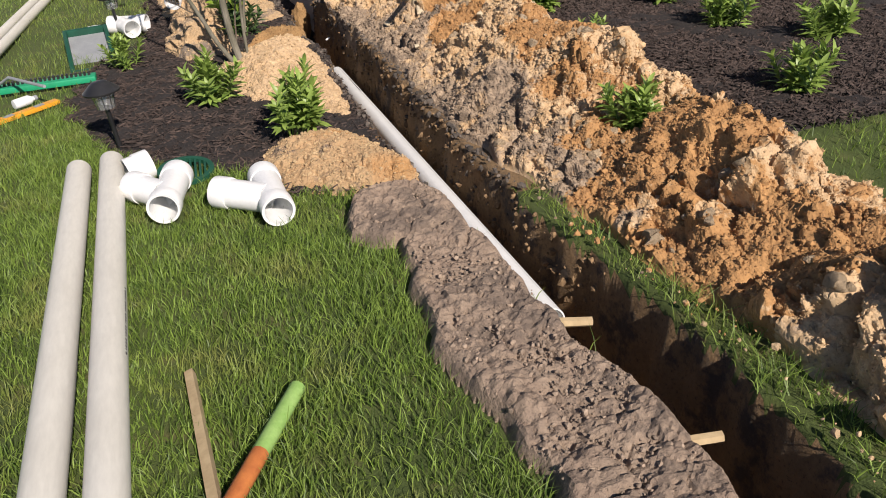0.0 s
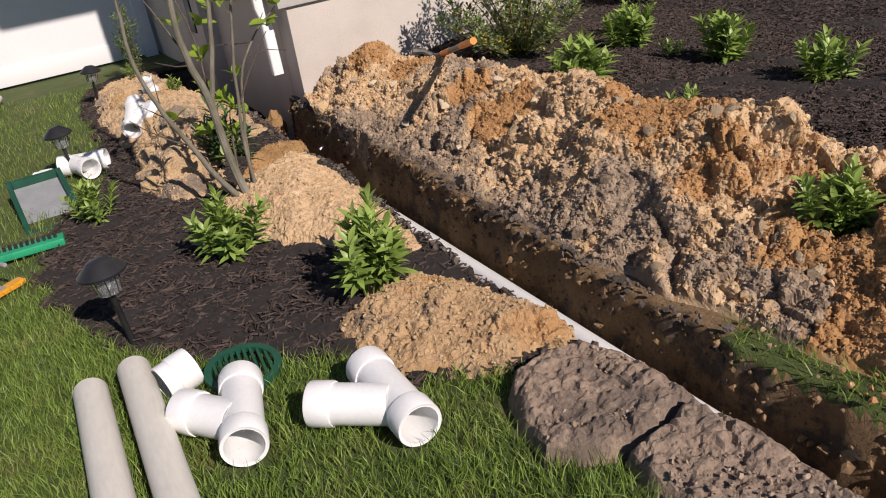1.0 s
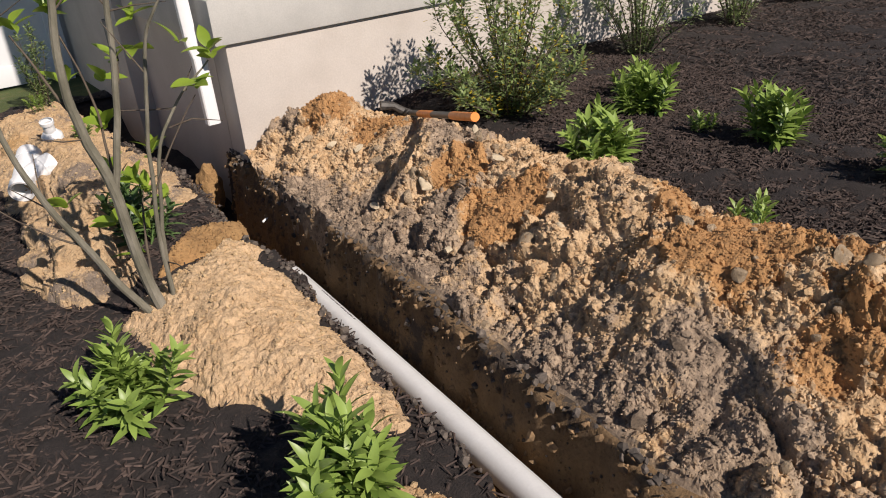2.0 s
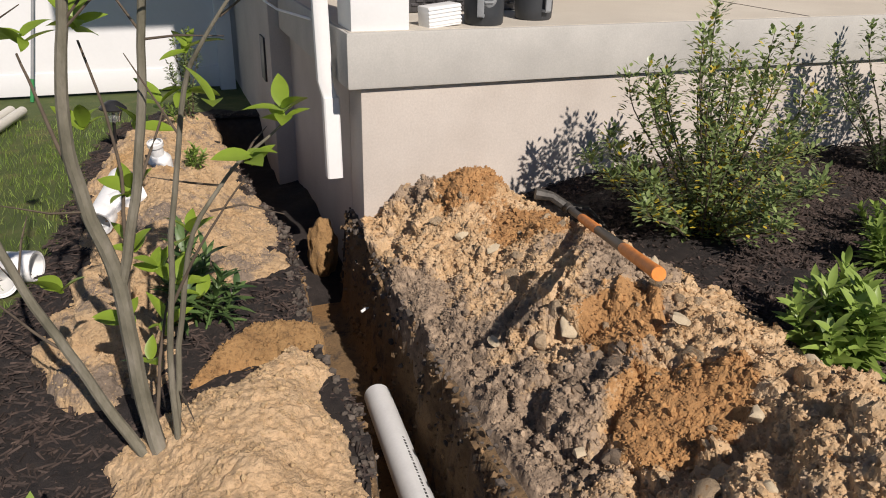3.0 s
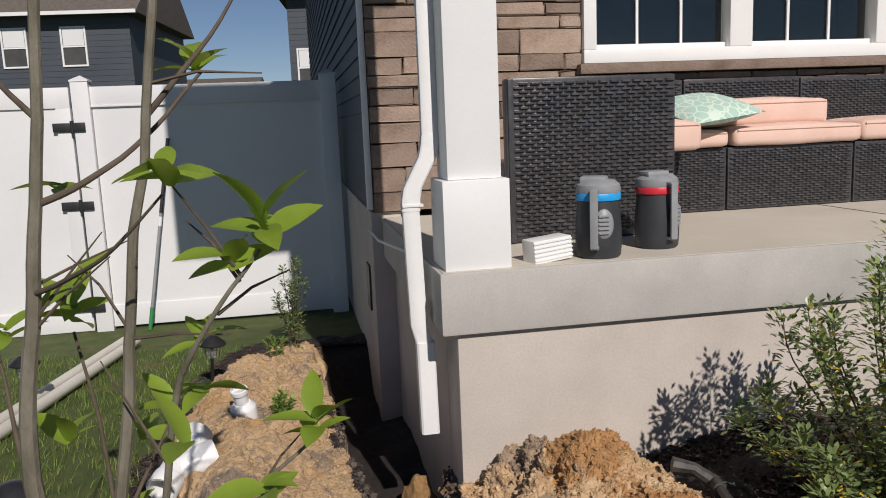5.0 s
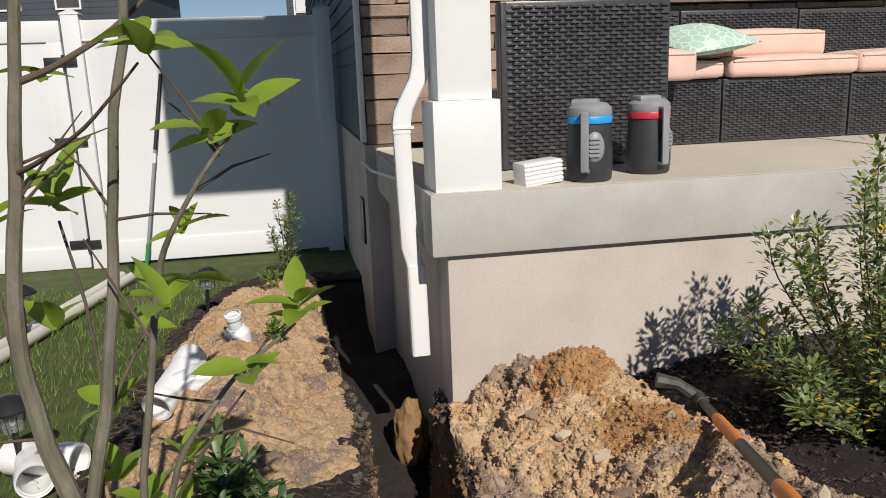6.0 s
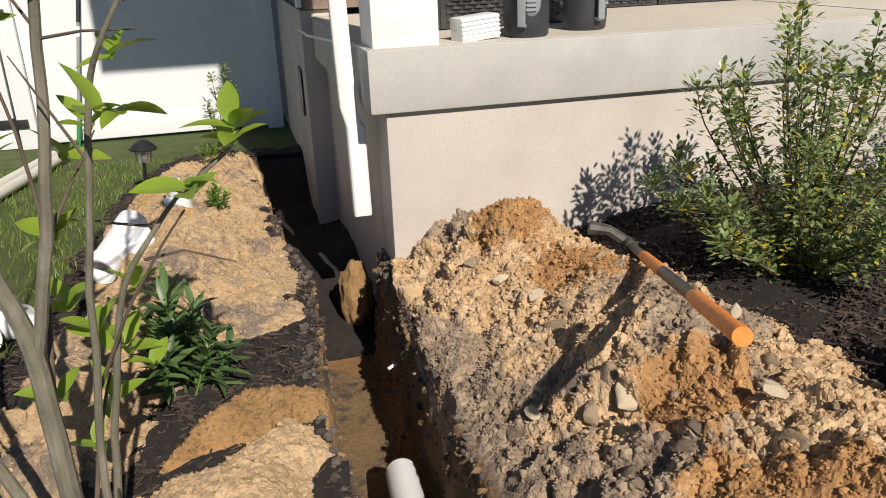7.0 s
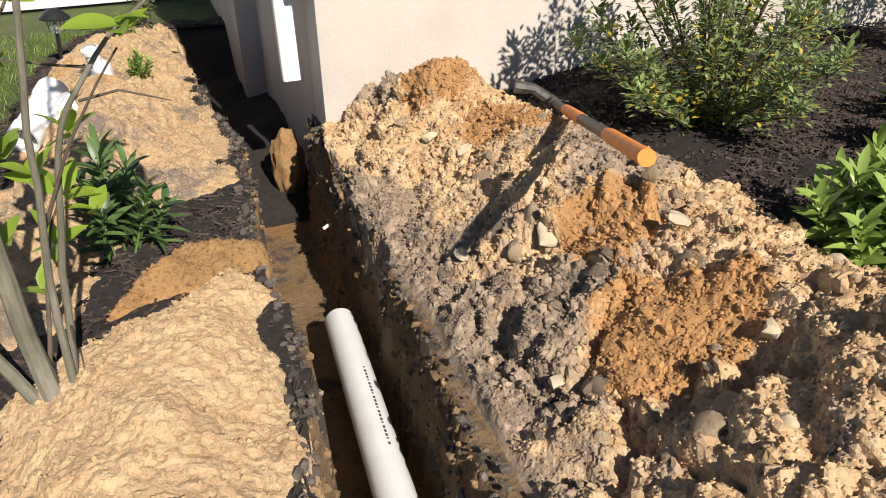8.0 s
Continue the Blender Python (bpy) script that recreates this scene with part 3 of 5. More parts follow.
house = empty("house", HOUSE, "house with a raised porch, stone front and dark blue siding", "house")
# porch foundation, hollow behind, with the slab over it
part("porch_foundation", box(0.0, 7.6, -0.055, 0.2, -0.75, 0.6, 0.008), M_stucco, house, "pale smooth stucco foundation wall")
part("porch_side_foundation", box(0.0, 0.2, 0.2, 2.0, -0.75, 0.6), M_stucco, house)
part("porch_slab", box(-0.07, 7.65, -0.09, 1.99, 0.6, 0.862, 0.012), M_concrete, house, "thick grey concrete porch slab with a rounded edge")
# thin top sheet, paler and warmer than the slab under it
M_porch = mottled("cream_porch_floor", [(0.3, (0.55, 0.5, 0.42)), (0.7, (0.65, 0.6, 0.51))], 1.8, 0.8, 110.0, 0.2, 0.002)
part("porch_floor", box(-0.055, 7.63, -0.075, 1.985, 0.8625, 0.8645), M_porch, house, "cream concrete floor, paler and warmer than the slab's sides")
part("slab_joint", box(2.6, 2.61, -0.075, 1.98, 0.8646, 0.8665), M_mortar, house)
part("house_foundation", box(-0.14, 0.06, 2.0, 14.3, -0.9, 0.9, 0.006), M_stucco, house)
part("foundation_vent", box(-0.155, -0.138, 2.25, 2.45, 0.18, 0.5, 0.004), M_black, house, "small dark foundation vent")
part("conduit", tube([(-0.02, 0.5, 0.82), (-0.16, 1.4, 0.8), (-0.16, 2.0, 0.79)], 0.008), M_white, house)
# main front wall round its window opening: behind the stones
WX0, WX1, WZ0, WZ1, WY = 1.33, 3.62, 1.82, 3.25, 2.02
for a in ((-0.12, WX0, 0.9, 5.6), (WX1, 7.6, 0.9, 5.6), (WX0, WX1, 0.9, WZ0), (WX0, WX1, WZ1, 5.6)):
    part("wall", box(a[0], a[1], WY, WY + 0.2, a[2], a[3]), M_mortar, house)
part("side_wall", box(-0.12, 0.08, WY + 0.21, 14.3, 0.9, 5.6), M_mortar, house)
part("back_wall", box(0.1, 7.6, 14.1, 14.3, 0.9, 5.6), M_mortar, house)
part("end_wall", box(7.4, 7.6, 2.24, 14.1, 0.9, 5.6), M_mortar, house)
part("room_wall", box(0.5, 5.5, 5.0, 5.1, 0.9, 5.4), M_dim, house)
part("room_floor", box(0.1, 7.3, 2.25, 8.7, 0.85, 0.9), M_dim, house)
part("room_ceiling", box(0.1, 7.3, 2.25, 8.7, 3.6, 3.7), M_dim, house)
# porch roof and the beam at its front edge, which shade the wall and the fence
part("porch_roof", box(-0.1, 7.7, -0.32, 2.0, 4.72, 4.9, 0.01), M_white, house)
# unseen board added only to cast the shadow edge on the fence
part("side_eave", box(-1.06, 0.4, -0.1, 0.05, 3.82, 5.3, 0.01), M_white, house)
part("porch_beam", box(-0.05, 7.6, -0.1, 0.18, 4.4, 4.719, 0.01), M_white, house)
for k in range(14):
    y = 2.25 - k * 0.19
    part("roof_course", box(-0.15, 7.8, y - 0.2, y + 0.03, 4.905 + (y + 0.4) * 0.25, 4.935 + (y + 0.4) * 0.25), M_roof, house)
part("main_roof", box(-0.6, 8.0, 1.4, 14.7, 5.6, 5.75), M_roof, house)
# post
post = box(-0.04, 0.24, -0.06, 0.22, 0.864, 1.235, 0.004)
part("post_base", post, M_white, house, "square white post base")
part("post_shaft", box(-0.012, 0.213, -0.032, 0.192, 1.236, 4.4, 0.004), M_white, house, "square white porch post")
# downspout
SPOUT = [(-0.045, 0.16, 3.6), (-0.045, 0.16, 1.42), (-0.06, 0.16, 1.33), (-0.13, 0.16, 1.2), (-0.142, 0.16, 1.1), (-0.13, 0.16, 0.6), (-0.105, 0.16, 0.5)]


def flat_tube(points, w, d, bm=None, ribs=False):
    own = bmesh.new()
    rings = []
    for i, p in enumerate(points):
        rings.append([own.verts.new((p[0] + sx * w, p[1] + sy * d, p[2])) for sx, sy in ((-1, -0.8), (-0.8, -1), (0.8, -1), (1, -0.8), (1, 0.8), (0.8, 1), (-0.8, 1), (-1, 0.8))])
    for a, b in zip(rings, rings[1:]):
        for k in range(8):
            own.faces.new((a[k], a[(k + 1) % 8], b[(k + 1) % 8], b[k]))
    own.faces.new(rings[0])
    own.faces.new(rings[-1])
    bmesh.ops.recalc_face_normals(own, faces=own.faces[:])
    return join(bm, own)


downspout = empty("downspout", HOUSE, "white metal downspout with an elbow beside the porch post", "downspout")
part("upper_pipe", flat_tube(SPOUT[:2], 0.037, 0.028), M_white, downspout)
part("elbow", flat_tube([SPOUT[1], (-0.047, 0.16, 1.39), (-0.053, 0.16, 1.36), SPOUT[2], (-0.095, 0.16, 1.265), SPOUT[3], (-0.14, 0.16, 1.15), SPOUT[4]], 0.039, 0.03), M_white, downspout, "crimped white elbow")
part("lower_pipe", flat_tube(SPOUT[4:], 0.036, 0.028), M_white, downspout)
part("outlet", flat_tube([(-0.105, 0.16, 0.52), (-0.1, 0.16, 0.1)], 0.04, 0.034), M_white, downspout, "wider white outlet piece with a cut end")
part("strap", box(-0.18, -0.09, 0.125, 0.195, 1.12, 1.13), M_white, downspout)

# window
window = empty("window_1", HOUSE, "white double window with grilles and dark glass", "window", kind="structure")
for x0, x1, z0, z1 in ((WX0, WX1, WZ0, WZ0 + 0.09), (WX0, WX1, WZ1 - 0.09, WZ1), (WX0, WX0 + 0.09, WZ0 + 0.09, WZ1 - 0.09), (WX1 - 0.09, WX1, WZ0 + 0.09, WZ1 - 0.09), (2.39, 2.56, WZ0 + 0.09, WZ1 - 0.09)):
    part("window_frame", box(x0, x1, 1.93, 2.06, z0, z1, 0.006), M_white, window)
for x0, x1 in ((WX0 + 0.09, 2.39), (2.56, WX1 - 0.09)):
    part("sash", box(x0, x1, 1.985, 2.01, WZ0 + 0.09, WZ0 + 0.125, 0.003), M_white, window)
    p = part("pane", box(x0, x1, 2.03, 2.036, WZ0 + 0.09, WZ1 - 0.09), M_glass, window)
    p.visible_shadow = False
    for f in (1 / 3, 2 / 3):
        part("grille_bar", box(x0 + (x1 - x0) * f - 0.009, x0 + (x1 - x0) * f + 0.009, 2.012, 2.026, WZ0 + 0.126, WZ1 - 0.09), M_white, window)
part("window_sill", box(WX0 - 0.04, WX1 + 0.04, 1.89, 2.02, WZ0 - 0.07, WZ0 - 0.004, 0.006), M_stone, window, "brown stone sill")

# clapboards of the side wall
clap = bmesh.new()
vs = [clap.verts.new(c) for c in ((0, 0, 0), (-0.022, 0, 0), (-0.008, 0, 0.125), (0, 0, 0.125), (0, 11.9, 0), (-0.022, 11.9, 0), (-0.008, 11.9, 0.125), (0, 11.9, 0.125))]
for f in ((0, 1, 2, 3), (7, 6, 5, 4), (1, 5, 6, 2), (0, 4, 5, 1), (2, 6, 7, 3)):
    clap.faces.new([vs[k] for k in f])
clap = mesh_of(clap, "clapboard")
for k in range(37):
    part("clapboard", clap, M_siding, house, at=pose(-0.121, 2.3, 0.93 + k * 0.126))
part("corner_trim", box(-0.16, -0.122, 2.0, 2.06, 0.92, 5.6, 0.003), M_white, house)

# fence, gate and hinges
FY = 3.2
YARD = HOUSE @ pose(0.078, 0.803, -0.184) @ Matrix.Scale(1.126, 4)
fence = empty("fence", YARD, "tall white vinyl privacy fence closing the side yard", "fence")


def fence_post(x, z0=-0.3, top=1.9, parent=fence):
    p = part("post", box(x - 0.065, x + 0.065, FY - 0.065, FY + 0.065, z0, top, 0.004), M_vinyl, parent)
    part("post_cap", revolve([(0.0, 0.05), (0.098, 0.012), (0.1, 0.0), (0.0, 0.0)], 4, pose(x, FY, top, 0, 0, 45)), M_vinyl, p)


fence_post(-2.22)
fence_post(-0.3)
for i in range(11):
    x = -2.15 + i * 0.1627
    part("panel_board", box(x, x + 0.1627, FY - 0.012, FY + 0.012, 0.0, 1.72), M_vinyl, fence)
part("top_rail", box(-2.155, -0.365, FY - 0.025, FY + 0.025, 1.7, 1.86, 0.006), M_vinyl, fence)
part("rail_lip", box(-2.155, -0.365, FY - 0.034, FY - 0.0255, 1.7, 1.716, 0.003), M_vinyl, fence)
part("bottom_rail", box(-2.155, -0.365, FY - 0.025, FY + 0.025, -0.08, 0.1, 0.006), M_vinyl, fence)
gate = empty("gate", YARD, "white vinyl fence gate hung on black hinges", "gate")
for i in range(8):
    part("panel_board", box(-3.6 + i * 0.16, -3.44 + i * 0.16, FY - 0.012, FY + 0.012, 0.0, 1.76), M_vinyl, gate)
part("top_rail", box(-3.62, -2.31, FY - 0.03, FY + 0.03, 1.7, 1.86, 0.006), M_vinyl, gate)
part("bottom_rail", box(-3.62, -2.31, FY - 0.03, FY + 0.03, -0.1, 0.08, 0.006), M_vinyl, gate)
part("stile", box(-2.42, -2.31, FY - 0.034, FY + 0.034, 0.08, 1.7, 0.006), M_vinyl, gate)
for z in (1.55, 0.93, 0.1):
    h = part("hinge", box(-2.45, -2.31, FY - 0.05, FY - 0.036, z - 0.035, z + 0.035, 0.006), M_black, gate, "black metal hinge")
    part("hinge_leaf", box(-2.29, -2.2, FY - 0.085, FY - 0.068, z - 0.035, z + 0.035, 0.006), M_black, h)
    part("knuckle", revolve([(0, -0.05), (0.014, -0.05), (0.014, 0.05), (0, 0.05)], 10, pose(-2.3, FY - 0.07, z)), M_black, h)
fence_2 = empty("fence", YARD, "white vinyl privacy fence run beyond the gate", "fence")
fence_post(-3.7, parent=fence_2)
for i in range(26):
    part("panel_board", box(-7.9 + i * 0.16, -7.742 + i * 0.16, FY - 0.012, FY + 0.012, -0.02, 1.84, 0.003), M_vinyl, fence_2)
part("bottom_rail", box(-7.9, -3.77, FY - 0.03, FY + 0.03, -0.12, 0.05, 0.006), M_vinyl, fence_2)

# pole leaning on the fence
M_green_grip = mottled("green_plastic", [(0.3, (0.03, 0.2, 0.06)), (0.7, (0.04, 0.27, 0.09))], 9.0, 0.5)
M_orange = mottled("orange_rubber", [(0.3, (0.75, 0.22, 0.03)), (0.7, (0.9, 0.3, 0.05))], 30.0, 0.55, 120.0, 0.2, 0.001, tint=0.2)
M_wood = mottled("weathered_pine", [(0.3, (0.36, 0.26, 0.14)), (0.7, (0.5, 0.38, 0.22))], 20.0, 0.8, 90.0, 0.3, 0.002, stretch=(1, 1, 0.1))
pole = empty("rake_pole", YARD, "long grey pole with a green tip leaning on the fence", "pole")
a, b = Vector((-1.86, 3.05, -0.1)), Vector((-1.6, 3.16, 1.42))
part("shaft", tube([a.lerp(b, 0.08), b], 0.013), M_galv, pole)
part("green_tip", tube([a, a.lerp(b, 0.12)], 0.016), M_green_grip, pole, "green plastic tip")
part("band", tube([a.lerp(b, 0.55), a.lerp(b, 0.6)], 0.0145), M_white, pole)
part("dark_grip", tube([a.lerp(b, 0.62), b + (b - a) * 0.01], 0.0155), M_black, pole)

# ---- stone veneer, one by one ----
random.seed(5)


def stone_mesh(w, h):
    bm = box(-w / 2, w / 2, -0.03, 0.02, -h / 2, h / 2, 0.008)
    for v in bm.verts:
        v.co.x += random.uniform(-0.006, 0.006)
        v.co.z += random.uniform(-0.005, 0.005)
        v.co.y += random.uniform(-0.012, 0.01)
    return mesh_of(bm, "stone")


def stone_run(x0, x1, z0, z1):
    z = z0
    while z < z1 - 0.03:
        h = min(random.choice((0.085, 0.11, 0.13, 0.16)), z1 - z)
        x = x0
        while x < x1 - 0.02:
            w = random.uniform(0.2, 0.52)
            if x1 - x - w < 0.12:
                w = x1 - x
            part("stone", stone_mesh(w - 0.008, h - 0.008), M_stone, house, at=pose(x + w / 2, 2.0, z + h / 2))
            x += w
        z += h


stone_run(-0.12, WX0 - 0.005, 0.9, 2.95)
stone_run(WX1 + 0.005, 4.7, 0.9, 2.95)
stone_run(WX0, WX1, 1.5, WZ0 - 0.075)

# ---- porch furniture ----
def weave(x0, x1, z0, z1, y, cols, rows, along="x"):
    """Woven strands on an upright face: short bulges, staggered row by row."""
    bm = bmesh.new()
    w, h = (x1 - x0) / cols, (z1 - z0) / rows
    for r in range(rows):
        for c in range(cols):
            cx = x0 + (c + 0.5 + (0.5 if r % 2 else 0) - 0.25) * w
            cz = z0 + (r + 0.5) * h
            q = [(-0.46, 0, -0.42), (0.46, 0, -0.42), (0.46, 0, 0.42), (-0.46, 0, 0.42), (-0.3, -1.2, -0.24), (0.3, -1.2, -0.24), (0.3, -1.2, 0.24), (-0.3, -1.2, 0.24)]
            v = [bm.verts.new((cx + a * w, y + b * 0.01, cz + d * h) if along == "x" else (y + b * 0.007, cx + a * w, cz + d * h)) for a, b, d in q]
            for f in ((4, 5, 6, 7), (0, 1, 5, 4), (1, 2, 6, 5), (2, 3, 7, 6), (3, 0, 4, 7)):
                bm.faces.new([v[k] for k in f])
    return bm


def sofa_piece(name, x0, x1, y0, y1, seat, back, label, rows):
    ob = empty(name, HOUSE, label, "sofa", "wicker sectional on the porch")
    part("base", box(x0, x1, y0, y1, 0.868, seat, 0.012), M_wicker, ob)
    part("base_weave", weave(x0 + 0.02, x1 - 0.02, 0.885, seat - 0.015, y0 + 0.001, int((x1 - x0) / 0.055), rows), M_wicker, ob)
    if back:
        part("backrest", box(x0, x1, y1 - 0.1, y1, seat + 0.002, back, 0.014), M_wicker, ob)
        part("backrest_weave", weave(x0 + 0.02, x1 - 0.02, seat + 0.02, back - 0.02, y1 - 0.099, int((x1 - x0) / 0.055), rows), M_wicker, ob)
    return ob


def cushion(name, x0, x1, y0, y1, z0, z1, label, tilt=0.0, colour=None, kind="seat cushion"):
    bm = box(x0, x1, y0, y1, z0, z1, min(0.035, (z1 - z0) * 0.4))
    bmesh.ops.subdivide_edges(bm, edges=[e for e in bm.edges if e.calc_length() > 0.1], cuts=5, use_grid_fill=True)
    cx, cy, cz = (x0 + x1) / 2, (y0 + y1) / 2, (z0 + z1) / 2
    for v in bm.verts:
        u = 1 - min(1, (2 * abs(v.co.x - cx) / (x1 - x0)) ** 3 + (2 * abs(v.co.y - cy) / (y1 - y0)) ** 3)
        v.co.z += (0.018 * u if v.co.z > cz else 0) + 0.006 * noise.noise(v.co * 6)
    ob = empty(name, HOUSE, label, kind, "peach sofa cushions")
    part("cover", bm, colour or M_cushion, ob, smooth=True)
    rim = [(x0 + 0.02, y0, z1 - 0.02), (x1 - 0.02, y0, z1 - 0.02)]
    part("piping", tube(rim, 0.006, 6), colour or M_cushion, ob)
    return ob


sofa_end = empty("sofa_end_section", HOUSE, "dark woven wicker sofa section seen from its back", "sofa", "wicker sectional on the porch")
part("back_panel", box(0.4, 1.27, 0.53, 0.62, 0.868, 1.665, 0.014), M_wicker, sofa_end)
part("back_weave", weave(0.44, 1.25, 0.9, 1.645, 0.531, 14, 40), M_wicker, sofa_end)
part("edge_strip", box(0.405, 0.432, 0.52, 0.53, 0.87, 1.66, 0.003), M_wicker, sofa_end)
part("seat_base", box(0.4, 1.27, 0.622, 1.24, 0.868, 1.25, 0.012), M_wicker, sofa_end)
sofa_piece("sofa_section", 1.275, 1.97, 1.24, 1.9, 1.25, 1.69, "dark woven wicker sofa section under the window", 24)
sofa_piece("sofa_section", 1.98, 2.84, 1.24, 1.9, 1.25, 1.69, "dark woven wicker sofa section under the window", 24)
sofa_piece("sofa_section", 2.85, 3.75, 1.24, 1.9, 1.25, 1.68, "dark woven wicker sofa section at the far end", 24)
cushion("seat_cushion", 1.3, 1.96, 1.19, 1.8, 1.254, 1.36, "peach seat cushion with piping on the wicker sofa")
cushion("seat_cushion", 2.0, 2.87, 1.2, 1.8, 1.254, 1.37, "peach seat cushion lying across the wicker sofa")
cushion("seat_cushion", 2.88, 3.7, 1.21, 1.8, 1.254, 1.38, "peach seat cushion at the sofa's far end")
cushion("seat_cushion", 0.95, 1.68, 1.0, 1.19, 1.254, 1.42, "peach cushion propped over the sofa corner")
cushion("back_cushion", 1.75, 2.74, 1.35, 1.7, 1.375, 1.53, "long peach back cushion lying on the seat", kind="back cushion")
M_pillow, pnt, pb = mat("mint_patterned_fabric", 0.9)
vor = pnt.nodes.new("ShaderNodeTexVoronoi")
vor.feature, vor.inputs["Scale"].default_value = "DISTANCE_TO_EDGE", 16.0
pnt.links.new(pnt.nodes.new("ShaderNodeTexCoord").outputs["Object"], vor.inputs["Vector"])
pnt.links.new(colours(pnt, vor.outputs["Distance"], [(0.05, (0.62, 0.72, 0.62)), (0.09, (0.4, 0.57, 0.49))]), pb.inputs["Base Color"])
pil = bmesh.new()
bmesh.ops.create_grid(pil, x_segments=16, y_segments=16, size=1.0)
top = bmesh.ops.duplicate(pil, geom=pil.verts[:] + pil.edges[:] + pil.faces[:])
for v in pil.verts:
    v.co.z = (1 - abs(v.co.x) ** 2.4) ** 0.6 * (1 - abs(v.co.y) ** 2.4) ** 0.6 * 0.3
for v in [g for g in top["geom"] if isinstance(g, bmesh.types.BMVert)]:
    v.co.z *= -1
bmesh.ops.remove_doubles(pil, verts=pil.verts[:], dist=0.001)
bmesh.ops.recalc_face_normals(pil, faces=pil.faces[:])
pil.transform(HOUSE @ pose(1.84, 1.3, 1.49, 14, -6, 12) @ Matrix.Diagonal((0.26, 0.25, 0.24, 1)))
tagged(part("throw_pillow", pil, M_pillow, smooth=True), "mint green patterned throw pillow lying on the peach cushions", "pillow")


def jug(x, y, band, label, turn):
    """A half-gallon insulated jug with a flip lid and a carrying handle."""
    ob = empty("water_jug", HOUSE @ pose(x, y, 0.864, 0, 0, turn), label, "water jug", "insulated water jugs")
    part("body", revolve([(0, 0), (0.088, 0), (0.096, 0.01), (0.1, 0.06), (0.1, 0.12), (0.094, 0.2), (0.091, 0.25), (0, 0.25)], 28), M_char, ob)
    part("band", revolve([(0, 0.25), (0.096, 0.25), (0.097, 0.255), (0.097, 0.275), (0.095, 0.28), (0, 0.28)], 28), band, ob, "bright coloured band")
    lid = part("lid", revolve([(0, 0.28), (0.094, 0.28), (0.097, 0.29), (0.093, 0.315), (0.07, 0.335), (0, 0.34)], 28), M_galv, ob, "grey screw lid")
    part("flip_spout", box(-0.075, 0.04, -0.042, 0.042, 0.322, 0.352, 0.012), M_galv, lid)
    part("handle", box(-0.017, 0.017, -0.134, -0.122, 0.05, 0.3, 0.005, box(-0.017, 0.017, -0.128, -0.08, 0.29, 0.304, 0.004, box(-0.017, 0.017, -0.128, -0.08, 0.045, 0.06, 0.004))), M_galv, ob, "grey strap handle")
    badge = part("grip_badge", revolve([(0, 0.012), (0.034, 0.01), (0.042, 0.0), (0, 0)], 20, pose(0.036, -0.087, 0.15, 90, 0, 22) @ Matrix.Diagonal((1, 1.6, 1, 1))), M_galv, ob, "ribbed grey grip pad")
    for k in range(5):
        part("rib", box(-0.022, 0.022, -0.004, 0.004, -0.004, 0.004, 0.001, None, pose(0.038, -0.101, 0.115 + k * 0.018, 0, 0, 22)), M_galv, badge)
    return ob


M_blue = mottled("blue_plastic", [(0.3, (0.02, 0.32, 0.72)), (0.7, (0.03, 0.38, 0.8))], 9.0, 0.4)
M_red = mottled("red_plastic", [(0.3, (0.6, 0.03, 0.05)), (0.7, (0.7, 0.04, 0.06))], 9.0, 0.4)
jug(0.665, 0.05, M_blue, "charcoal insulated jug with a blue band on the porch", -30)
jug(1.0, 0.18, M_red, "charcoal insulated jug with a red band on the porch", 10)
blk = box(-0.095, 0.095, -0.05, 0.05, 0, 0.1, 0.006)
block = empty("ribbed_block", HOUSE @ pose(0.43, 0.04, 0.866, 0, -4, 14), "short ribbed white downspout offcut lying on the porch", "offcut")
part("body", blk, M_white, block)
for k in range(5):
    part("rib", box(-0.095, 0.095, -0.054, -0.05, 0.012 + k * 0.018, 0.02 + k * 0.018, 0.0015), M_white, block)

# ---- neighbouring houses beyond the fence ----
M_nsiding = mottled("slate_blue_siding", [(0.3, (0.05, 0.06, 0.075)), (0.7, (0.065, 0.078, 0.095))], 0.6, 0.6, 8.0, 0.1, 0.01)


